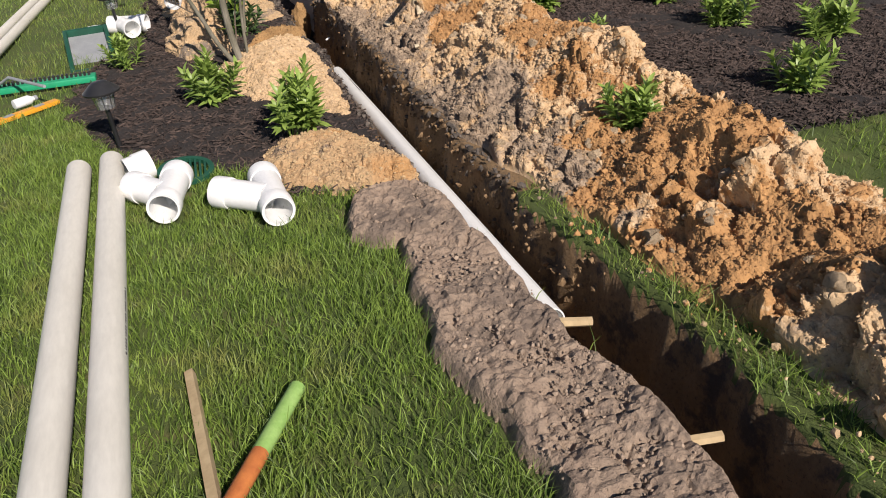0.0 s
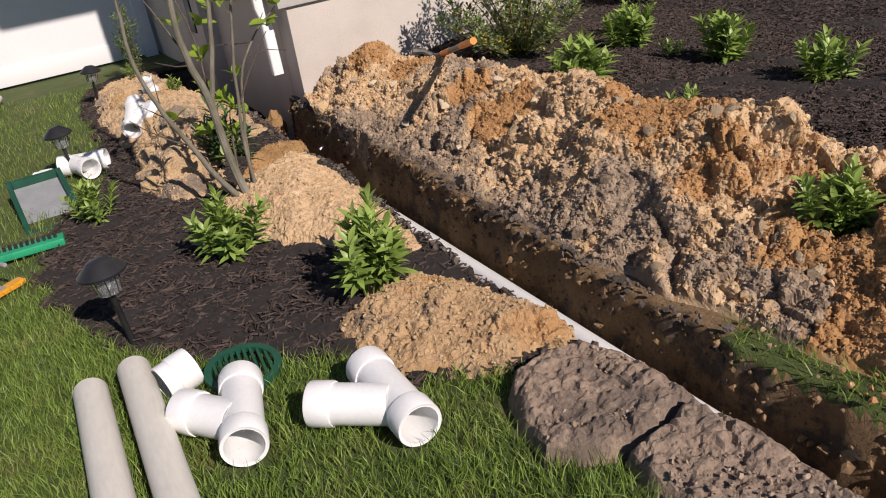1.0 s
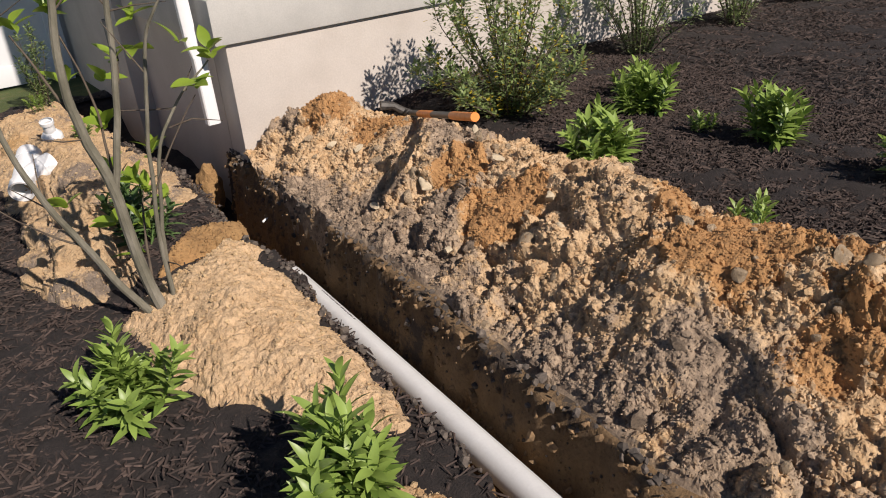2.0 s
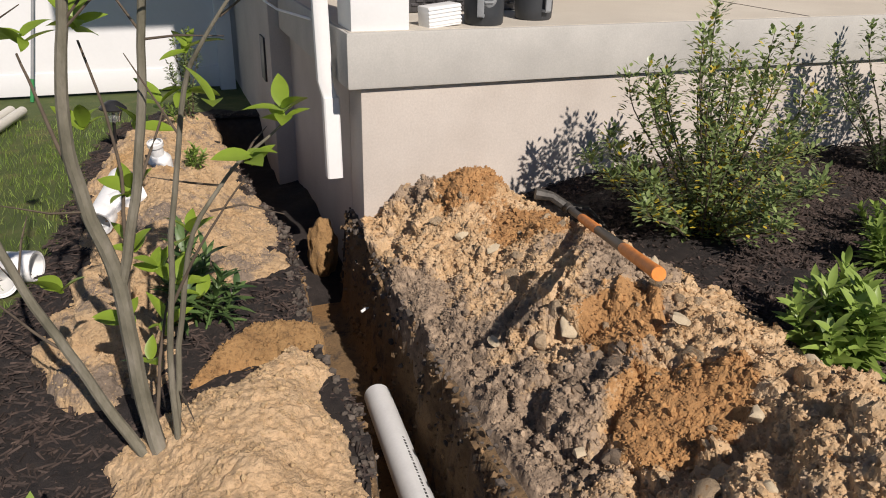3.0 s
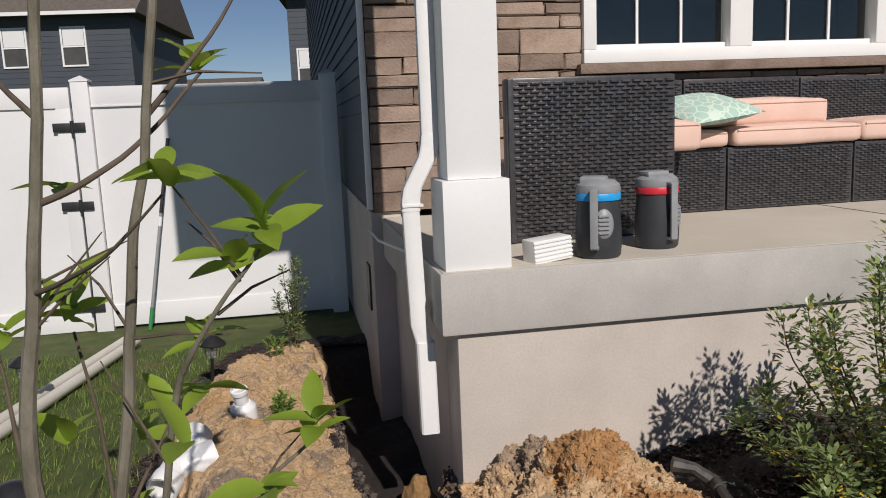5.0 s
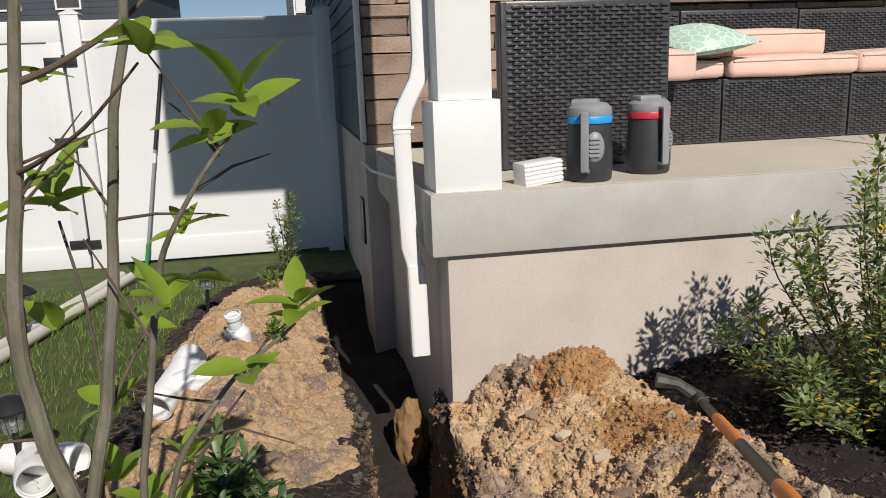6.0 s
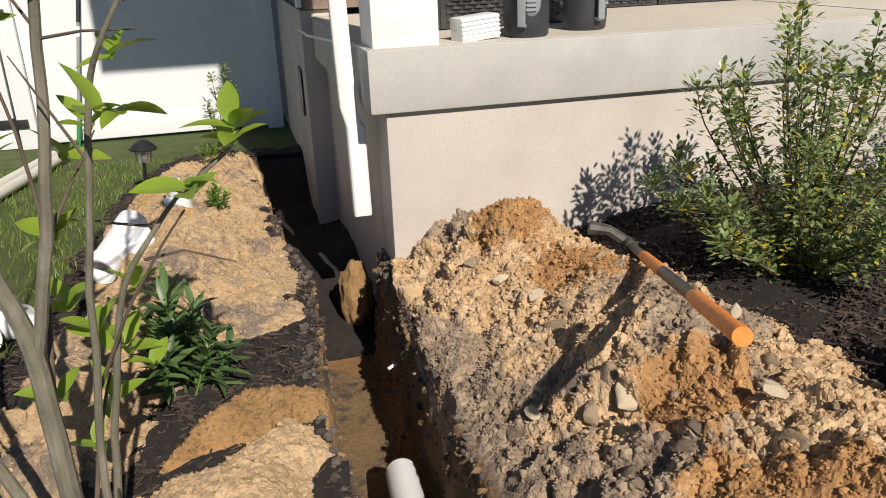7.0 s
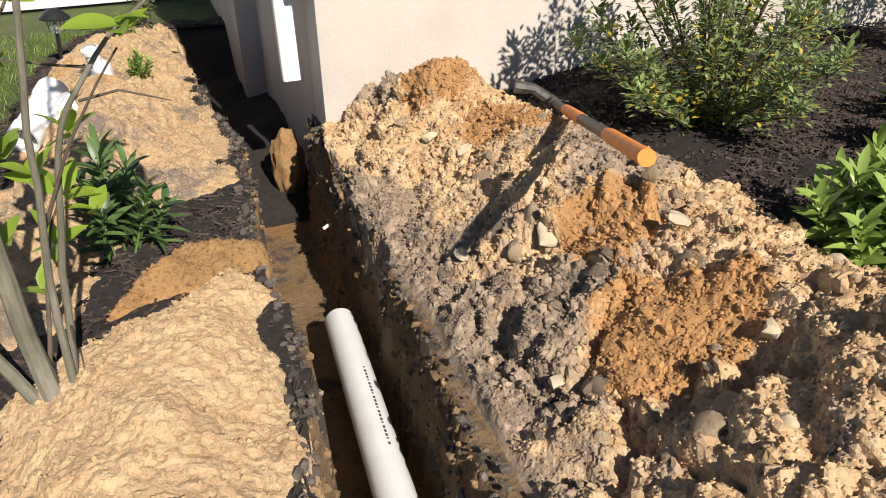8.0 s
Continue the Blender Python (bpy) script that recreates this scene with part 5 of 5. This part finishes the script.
# young tree with several stems
tree = empty("young_tree", pose(0, 0, 0), "young multi-stemmed tree with sparse fresh green leaves", "tree")
STEMS = [
    ([(-0.82, -1.9, -0.1), (-0.94, -1.82, 0.1), (-1.03, -1.8, 0.3), (-1.13, -1.78, 0.55), (-1.18, -1.76, 0.8), (-1.16, -1.74, 1.1), (-1.12, -1.7, 1.6)], 0.017, 0.006),
    ([(-0.8, -1.91, -0.1), (-0.86, -1.84, 0.15), (-0.88, -1.8, 0.5), (-0.93, -1.8, 0.72), (-0.94, -1.8, 0.95), (-0.9, -1.8, 1.2), (-0.86, -1.8, 1.5), (-0.82, -1.78, 2.1)], 0.025, 0.008),
    ([(-0.88, -1.8, 0.46), (-0.81, -1.8, 0.72), (-0.765, -1.8, 0.95), (-0.735, -1.8, 1.2), (-0.68, -1.8, 1.5), (-0.6, -1.78, 2.1)], 0.014, 0.007),
    ([(-0.79, -1.89, -0.08), (-0.77, -1.83, 0.13), (-0.7, -1.8, 0.56), (-0.58, -1.78, 0.76), (-0.44, -1.76, 0.88)], 0.011, 0.003),
    ([(-0.78, -1.9, -0.08), (-0.76, -1.85, 0.4), (-0.67, -1.87, 0.95), (-0.6, -1.92, 1.12), (-0.48, -1.95, 1.28)], 0.01, 0.003),
    ([(-0.87, -1.8, 1.36), (-0.78, -1.78, 1.4), (-0.69, -1.7, 1.48), (-0.62, -1.62, 1.58)], 0.007, 0.003),
    ([(-0.9, -1.8, 1.2), (-0.84, -1.85, 1.22), (-0.72, -1.95, 1.28), (-0.61, -2.0, 1.38)], 0.006, 0.002),
    ([(-0.88, -1.8, 0.3), (-0.86, -1.72, 0.55), (-0.86, -1.66, 0.8), (-0.92, -1.6, 1.08)], 0.007, 0.003),
    ([(-0.93, -1.8, 0.75), (-1.0, -1.72, 0.92), (-1.06, -1.62, 1.05)], 0.006, 0.003),
    ([(-0.84, -1.81, 0.05), (-0.8, -1.7, 0.3), (-0.76, -1.6, 0.4)], 0.006, 0.002),
    ([(-0.77, -1.8, 0.4), (-0.66, -1.84, 0.6), (-0.53, -1.86, 0.79)], 0.005, 0.002),
    ([(-0.81, -1.8, 0.72), (-0.76, -1.68, 0.84), (-0.73, -1.6, 0.9)], 0.005, 0.002),
    ([(-1.03, -1.8, 0.3), (-1.15, -1.72, 0.36), (-1.28, -1.64, 0.46)], 0.005, 0.002),
    ([(-0.86, -1.8, 1.5), (-1.0, -1.7, 1.62), (-1.1, -1.6, 1.75)], 0.006, 0.002),
    ([(-0.68, -1.8, 1.5), (-0.58, -1.7, 1.64), (-0.5, -1.6, 1.8)], 0.006, 0.002),
]
for pts, r0, r1 in STEMS:
    c = curve_points(pts, 5)
    c = [p + 0.006 * noise.noise_vector(p * 9) for p in c]
    part("stem" if r0 > 0.01 else "twig", tube(c, [r0 + (r1 - r0) * k / (len(c) - 1) for k in range(len(c))], 9), M_bark if r0 > 0.009 else M_twig, tree)
tw = random.Random(3)
for pts, r0, r1 in STEMS[:5]:
    for _ in range(4):
        k = tw.randrange(2, len(pts))
        p = Vector(pts[k - 1]).lerp(Vector(pts[k]), tw.random())
        d = Vector((tw.uniform(-1, 1), tw.uniform(-0.8, 1), tw.uniform(-0.1, 0.9))).normalized()
        part("twig", tube([p, p + d * 0.09 + Vector((0, 0, 0.01)), p + d * 0.2 + Vector((0, 0, tw.uniform(-0.03, 0.05)))], [0.0035, 0.0028, 0.0012], 5), M_twig, tree)
CLUSTERS = [(-0.6, -2.0, 1.39, 6), (-0.53, -1.95, 1.25, 5), (-0.47, -1.95, 1.29, 8), (-0.92, -1.6, 1.1, 7), (-1.04, -1.62, 1.07, 6), (-0.43, -1.77, 0.89, 8), (-0.52, -1.86, 0.81, 6), (-0.586, -2.1, 1.02, 2), (-0.74, -1.6, 0.9, 4), (-0.8, -1.6, 0.84, 3), (-0.9, -1.62, 1.36, 4), (-0.63, -1.62, 1.58, 5), (-0.67, -1.6, 0.93, 4), (-0.76, -1.6, 0.38, 5), (-0.7, -1.62, 0.34, 3), (-0.86, -1.62, 0.5, 4), (-0.86, -1.62, 0.14, 3), (-0.87, -1.7, 1.18, 3), (-1.1, -1.62, 1.72, 6), (-0.5, -1.6, 1.8, 6), (-1.16, -1.74, 1.12, 3), (-0.84, -1.66, 0.68, 6), (-0.8, -1.62, 0.26, 5), (-0.9, -1.66, 0.3, 4), (-0.7, -1.66, 0.55, 5), (-0.93, -1.66, 0.86, 4), (-0.66, -1.66, 1.05, 4), (-0.8, -1.66, 0.45, 5), (-1.05, -1.68, 0.42, 3)]
big_leaves = []
for k in range(6):
    bm = bmesh.new()
    leaf(bm, (0, 0, 0), (1, 0, 0.15), (0, 0, 1), tw.uniform(0.082, 0.112), tw.uniform(0.038, 0.05), tw.uniform(0.15, 0.5), 0.3, 6)
    big_leaves.append(mesh_of(bm, "leaf"))
for x, y, z, n in CLUSTERS:
    spin = tw.uniform(0, 360)
    for k in range(n):
        sc = tw.uniform(0.7, 1.15)
        part("leaf", tw.choice(big_leaves), M_treeleaf, tree, at=pose(x, y, z + 0.006 * k, tw.uniform(-35, 35), tw.uniform(-55, 15), spin + k * 137.5) @ Matrix.Diagonal((sc, sc, sc, 1)))


def shrub(x, y, z, height, width, stems, per_stem, seed, label, yellow=0.03, slim=1.0, size=1.0, skirt=False):
    """An upright evergreen shrub: many stems, each clad in small leaves."""
    r = random.Random(seed)
    ob = empty("evergreen_shrub", pose(x, y, z), label, "shrub", "shrubs along the porch wall")
    green, gold = bmesh.new(), bmesh.new()
    for k in range(stems):
        a = k * 2.4 + r.uniform(-0.3, 0.3)
        d = width * 0.5 * math.sqrt((k + 0.5) / stems)
        h = height * (1 - 0.55 * (d / (width * 0.5)) ** 2 * r.uniform(0.5, 1.2)) * r.uniform(0.75, 1.05)
        if skirt and k % 3 == 0:
            d, h = width * r.uniform(0.42, 0.6), height * r.uniform(0.22, 0.42)
        top = Vector((d * math.cos(a), d * math.sin(a), h))
        pts = curve_points([(0.04 * math.cos(a), 0.04 * math.sin(a), -0.04), (top.x * 0.45, top.y * 0.45, h * 0.4), (top.x * 0.9, top.y * 0.9, h * 0.78), top], 4)
        part("stem", tube(pts, [0.006 - 0.0048 * i / (len(pts) - 1) for i in range(len(pts))], 5), M_twig, ob)
        for j in range(per_stem):
            f = r.uniform(0.06, 1.0) ** 0.9
            i = min(int(f * (len(pts) - 1)), len(pts) - 2)
            p = pts[i].lerp(pts[i + 1], f * (len(pts) - 1) - i)
            out = Vector((r.uniform(-1, 1), r.uniform(-1, 1), r.uniform(-0.2, 0.9))).normalized()
            p = p + out * r.uniform(0.0, 0.07 * slim) * (1.2 - 0.45 * f)
            leaf(gold if r.random() < yellow * (1.6 - f) else green, p, out, (0, 0, 1), size * r.uniform(0.024, 0.038), size * r.uniform(0.014, 0.021), 0.1, 0.15, 2)
    tagged(part("foliage", green, M_shrub, ob), kind="stuff")
    if yellow:
        tagged(part("yellowed_foliage", gold, M_shrub_y, ob), kind="stuff")
    return ob


shrub(1.43, -0.86, 0.03, 1.06, 0.92, 46, 215, 5, "dense evergreen shrub with some yellow leaves by the porch wall", 0.11, 1.2, 1.0, True)
shrub(2.95, -0.28, 0.04, 1.02, 0.9, 25, 165, 6, "upright evergreen shrub against the pale foundation wall", 0.0)
shrub(4.15, -0.08, 0.04, 1.0, 0.85, 22, 150, 7, "upright evergreen shrub further along the wall", 0.0)
shrub(5.3, 0.1, 0.04, 0.9, 0.8, 18, 120, 8, "upright evergreen shrub at the far end of the wall", 0.0)
shrub(-1.0, 2.75, top_z(-1.0, 2.75), 0.85, 0.3, 8, 140, 9, "thin young shrub at the end of the soil ridge", 0.0, 0.7)

# ---- loose soil, mulch and grass ----
def scatter_mesh(name, verts, faces, material, label, category, parent=None):
    me = bpy.data.meshes.new(name)
    me.from_pydata(verts, [], faces)
    if material is M_clods:
        give(me, np.array(verts))
    me.materials.append(material)
    ob = new(name, me)
    ob.parent = parent
    return tagged(ob, label, category if not parent else "", kind="stuff")


ico = bmesh.new()
bmesh.ops.create_icosphere(ico, subdivisions=1, radius=1.0)
ICO_V = np.array([v.co[:] for v in ico.verts])
ICO_F = np.array([[v.index for v in f.verts] for f in ico.faces])
ico.free()
OCTA_V = np.array([(1, 0, 0), (-1, 0, 0), (0, 1, 0), (0, -1, 0), (0, 0, 1), (0, 0, -1)], float)
OCTA_F = np.array([(0, 2, 4), (2, 1, 4), (1, 3, 4), (3, 0, 4), (2, 0, 5), (1, 2, 5), (3, 1, 5), (0, 3, 5)])
nr = np.random.default_rng(4)

M_crumb_turf = per_piece(mottled("turf_crumb", [(0.3, (0.2, 0.15, 0.11)), (0.7, (0.36, 0.27, 0.2))], 30.0, 0.95), 0.2, True)


def strewn(spots, size, material, name, label, parent, power=2.6, shape=(ICO_V, ICO_F)):
    """Angular crumbs of soil at the given spots."""
    s = size[0] + (size[1] - size[0]) * nr.random(len(spots)) ** power
    sv, sf = shape
    jit = nr.uniform(0.62, 1.25, (len(spots), len(sv), 1))
    sq = nr.uniform(0.6, 1.2, (len(spots), 1, 3))
    v = sv[None] * jit * sq * s[:, None, None] + (spots + np.stack([0 * s, 0 * s, s * 0.3], -1))[:, None]
    f = sf[None] + (np.arange(len(spots)) * len(sv))[:, None, None]
    return scatter_mesh(name, v.reshape(-1, 3).tolist(), f.reshape(-1, 3).tolist(), material, label, "", parent)


def crumbs(count, x0, x1, y0, y1, hf, size, material, name, label, parent, power=2.6, shape=(ICO_V, ICO_F)):
    """Crumbs strewn over even ground."""
    x, y = nr.uniform(x0, x1, count * 3), nr.uniform(y0, y1, count * 3)
    ok = hf(x, y) > 0.02
    x, y = x[ok][:count], y[ok][:count]
    return strewn(np.stack([x, y, land(x, y) + hf(x, y)], -1), size, material, name, label, parent, power, shape)


def on_heap(ob, hf, count, gen=nr, least=0.02):
    """Random spots on a heap's own broken surface."""
    co = np.empty(len(ob.data.vertices) * 3, np.float32)
    ob.data.vertices.foreach_get("co", co)
    co = co.reshape(-1, 3).astype(float)
    co = co[hf(co[:, 0], co[:, 1]) > least]
    spots = co[gen.integers(0, len(co), count)]
    spots[:, :2] += gen.uniform(-0.005, 0.005, (count, 2))
    return spots


FINE = (OCTA_V, OCTA_F)
strewn(on_heap(spoil, right_heap, 9000), (0.003, 0.017), M_clods, "crumbled_soil", "loose crumbs of tan and grey soil", spoil)
strewn(on_heap(spoil, right_heap, 90000), (0.0018, 0.0062), M_clods, "fine_soil", "fine crumbs of tan soil", spoil, 1.6, FINE)
for ob, hf, n, material in ((sand_1, heap_1, 1500, M_crumb_sand), (sand_2, heap_2, 2200, M_crumb_sand), (sand_3, heap_3, 5000, M_crumb_sand), (sand_4, heap_4, 500, M_brown)):
    strewn(on_heap(ob, hf, n // 2), (0.002, 0.011), material, "crumbled_sand", "loose sandy crumbs", ob)
    strewn(on_heap(ob, hf, n * 3), (0.0012, 0.0038), material, "fine_sand", "fine sandy crumbs", ob, 1.6, FINE)
crumbs(2600, -0.62, 0.06, -6.7, -4.1, lambda x, y: np.where(np.maximum(inside(SOD_A, x, y), inside(SOD_B, x, y)) > 0.03, grade(x, y) - land(x, y) + 0.06, -1.0), (0.002, 0.011), M_crumb_turf, "crumbled_turf", "loose crumbs of brown turf soil", ground)
crumbs(110, 0.2, 0.62, -6.4, -4.3, lambda x, y: np.where((right_heap(x, y) < 0.0) & (trench(x, y) < 0.02), 0.03, -1.0), (0.003, 0.015), M_clods, "strewn_soil", "tan soil crumbs strewn in the grass", ground)



def lip(x, y):
    l, r = trench_edges(y)
    w = np.minimum(np.abs(x - l), np.abs(x - r))
    return np.where((w < 0.05) & (trench(x, y) < 0.5), 0.03, -1.0) * 1.0 - 0.005


M_topsoil = per_piece(mottled("grey_topsoil_crumb", [(0.3, (0.05, 0.042, 0.036)), (0.6, (0.13, 0.105, 0.085)), (0.8, (0.25, 0.2, 0.15))], 30.0, 0.95), 0.4, True)
crumbs(3200, -0.6, 0.4, -4.4, 2.2, lip, (0.005, 0.02), M_topsoil, "trench_lip_soil", "dark topsoil crumbs along the trench lip", ground)

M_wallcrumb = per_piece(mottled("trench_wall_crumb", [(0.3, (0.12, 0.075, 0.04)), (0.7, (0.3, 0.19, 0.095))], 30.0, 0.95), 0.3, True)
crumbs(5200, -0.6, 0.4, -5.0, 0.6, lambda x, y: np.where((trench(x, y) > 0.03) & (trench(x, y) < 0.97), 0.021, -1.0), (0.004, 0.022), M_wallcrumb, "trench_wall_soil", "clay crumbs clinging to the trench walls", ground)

# larger clods, each one by itself
clod_meshes = []
for k in range(10):
    bm = bmesh.new()
    bmesh.ops.create_icosphere(bm, subdivisions=2, radius=1.0)
    off = Vector((k * 3.1, k * 1.7, 0))
    for v in bm.verts:
        v.co *= 1 + 0.4 * noise.noise(v.co * 1.4 + off) + 0.2 * noise.noise(v.co * 3.4 + off)
    rk = random.Random(k + 50)
    for _ in range(9):  # broken faces
        n = Vector((rk.gauss(0, 1), rk.gauss(0, 1), rk.gauss(0, 1))).normalized()
        d = rk.uniform(0.45, 0.8)
        for v in bm.verts:
            v.co -= n * max(0.0, v.co.dot(n) - d)
    for v in bm.verts:
        v.co *= 1.15 + 0.12 * noise.noise(v.co * 5.0 + off)
        v.co.z *= 0.78
    clod_meshes.append(mesh_of(bm, "clod"))
grey_clods = [me.copy() for me in clod_meshes]
for me in grey_clods:
    me.materials.append(M_clod_grey)
for me in clod_meshes:
    me.materials.append(M_clod)
cr = random.Random(21)
for x, y, z in on_heap(spoil, right_heap, 290, np.random.default_rng(21), 0.03):
    s_ = 0.011 + 0.03 * cr.random() ** 3
    grey_here = float(soil_kinds(np.array([x]), np.array([y]))[0][0]) > 0.3
    part("clod", cr.choice(grey_clods if grey_here else clod_meshes), M_clod_grey if grey_here else M_clod, spoil, at=pose(x, y, z - s_ * 0.1, cr.uniform(0, 360), cr.uniform(0, 360), cr.uniform(0, 360)) @ Matrix.Diagonal((s_ * cr.uniform(0.8, 1.2), s_ * cr.uniform(0.8, 1.2), s_, 1)))
stone_meshes = [me.copy() for me in clod_meshes]
M_palestone = mottled("pale_sandstone", [(0.3, (0.5, 0.4, 0.26)), (0.7, (0.62, 0.52, 0.37))], 12.0, 0.9, 70.0, 0.4, 0.004)
for me in stone_meshes:
    me.materials.clear()
    me.materials.append(M_palestone)
for x, y, s_ in ((0.48, -1.62, 0.05), (0.41, -0.94, 0.035), (0.3, -2.15, 0.03), (0.72, -1.9, 0.032), (0.33, -0.75, 0.03), (0.68, -2.35, 0.034), (0.95, -2.2, 0.036), (0.55, -2.6, 0.03), (0.25, -1.5, 0.026), (0.8, -1.55, 0.024)):
    part("pale_stone", cr.choice(stone_meshes), M_palestone, spoil, at=pose(x, y, top_z(x, y) + 0.02, 20, 30, cr.uniform(0, 360)) @ Matrix.Diagonal((s_, s_ * 0.75, s_ * 0.7, 1)))

# bark chips
M_chip = per_piece(mottled("bark_chip", [(0.3, (0.026, 0.018, 0.015)), (0.6, (0.06, 0.04, 0.032)), (0.85, (0.13, 0.095, 0.072))], 40.0, 0.85), 0.55, True)


def chips(count, poly, box_, seed, parent, lift):
    g = np.random.default_rng(seed)
    x, y = g.uniform(box_[0], box_[1], count), g.uniform(box_[2], box_[3], count)
    clear = np.maximum.reduce([hf(x, y) for hf in (right_heap, heap_1, heap_2, heap_3, heap_4)]) < 0.02
    ok = (inside(poly, x, y, 0.05, lift[1]) > -0.02) & (trench(x, y) < 0.02) & clear
    x, y = x[ok], y[ok]
    n = len(x)
    z = land(x, y) + lift[0]
    a, ti = g.uniform(0, 6.28, n), g.normal(0, 0.28, n)
    L_, w, t = g.uniform(0.008, 0.034, n), g.uniform(0.002, 0.006, n), g.uniform(0.001, 0.003, n)
    d = np.stack([np.cos(a) * np.cos(ti), np.sin(a) * np.cos(ti), np.sin(ti)], -1) * L_[:, None]
    s = np.stack([-np.sin(a), np.cos(a), g.normal(0, 0.3, n)], -1) * w[:, None]
    u = np.stack([0 * t, 0 * t, t * 2], -1)
    c = np.stack([x, y, z], -1)
    v = np.stack([c - d - s, c - d + s, c - d * 0.9 + u, c + d - s * 0.6, c + d + s * 0.6, c + d * 0.9 + u], 1).reshape(-1, 3)
    base = (np.arange(n) * 6)[:, None]
    q = np.concatenate([base + np.array([[0, 2, 5, 3]]), base + np.array([[1, 4, 5, 2]])]).tolist()
    tri = np.concatenate([base + np.array([[0, 1, 2]]), base + np.array([[3, 5, 4]])]).tolist()
    return scatter_mesh("bark_chips", v.tolist(), q + tri, M_chip, "loose dark bark chips", "", parent)


chips(26000, MULCH_LEFT, (-1.95, -0.1, -4.1, 3.0), 31, bed_l, (0.024, 12))
chips(52000, MULCH_RIGHT, (0.85, 2.9, -4.7, 0.3), 32, bed_r, (0.036, 15))
chips(30000, MULCH_RIGHT, (2.9, 7.0, -4.7, 0.9), 33, bed_r, (0.036, 15))


# grass blades
def grass(count, x0, x1, y0, y1, seed, tall=(0.03, 0.062), lean=0.5):
    g = np.random.default_rng(seed)
    x, y = g.uniform(x0, x1, count), g.uniform(y0, y1, count)
    clear = np.maximum.reduce([hf(x, y) for hf in (right_heap, heap_1, heap_2, heap_3, heap_4)]) < 0.0
    ok = (inside(MULCH_LEFT, x, y, 0.05, 12) < 0.0) & (inside(MULCH_RIGHT, x, y, 0.05, 15) < 0.01) & (trench(x, y) < 0.03) & clear
    ok &= (inside(SOD_A, x, y, 0.03, 70) < -0.01) & (inside(SOD_B, x, y, 0.03, 80) < -0.01)
    ok &= ~((np.abs(y + 0.5) < 5.0) & (x > -0.1) & (x < 1.2) & (y > -4.25))
    for ax, ay in ((-1.29, -4.0), (-1.26, -3.9), (-1.24, -3.75), (-0.85, -4.18), (-0.86, -4.05), (-0.87, -3.9), (-1.4, -3.47)):
        ok &= (x - ax) ** 2 + (y - ay) ** 2 > 0.075**2
    thin = vnoise(x, y, 0.35, 91) * 0.6 + vnoise(x, y, 0.12, 92) * 0.4
    ok &= thin + g.uniform(-0.25, 1.0, count) > -0.25
    ok &= g.random(count) < ramp(np.minimum(x - x0, y - y0), 0.0, 0.5)  # thins out at the outer rim
    x, y = x[ok], y[ok]
    n = len(x)
    z = land(x, y) - 0.004
    h = g.uniform(tall[0], tall[1], n) * (1 + 0.3 * vnoise(x, y, 0.2, 93))
    a, w = g.uniform(0, 6.28, n), g.uniform(0.0011, 0.0023, n)
    bend = np.stack([g.normal(0.1, lean, n), g.normal(0.15, lean, n)], -1) * h[:, None]
    s = np.stack([np.cos(a) * w, np.sin(a) * w, 0 * w], -1)
    b = np.stack([x, y, z], -1)
    m = b + np.concatenate([bend * 0.35, (h * 0.6)[:, None]], 1)
    t = b + np.concatenate([bend, (h * 0.95)[:, None]], 1)
    v = np.stack([b - s, b + s, m + s * 0.8, m - s * 0.8, t], 1).reshape(-1, 3)
    base = (np.arange(n) * 5)[:, None]
    return scatter_mesh("grass", v.tolist(), (base + np.array([[0, 1, 2, 3]])).tolist() + (base + np.array([[3, 2, 4]])).tolist(), M_grass, "short green grass blades with a few dry patches", "grass")


grass(95000, -2.4, 0.05, -6.4, -2.0, 51)
grass(30000, -4.2, -1.4, -4.5, 3.1, 52)
grass(12000, 0.0, 0.8, -6.9, -4.2, 53, (0.03, 0.07), 0.7)
grass(22000, 1.1, 4.5, -6.5, -4.4, 54)
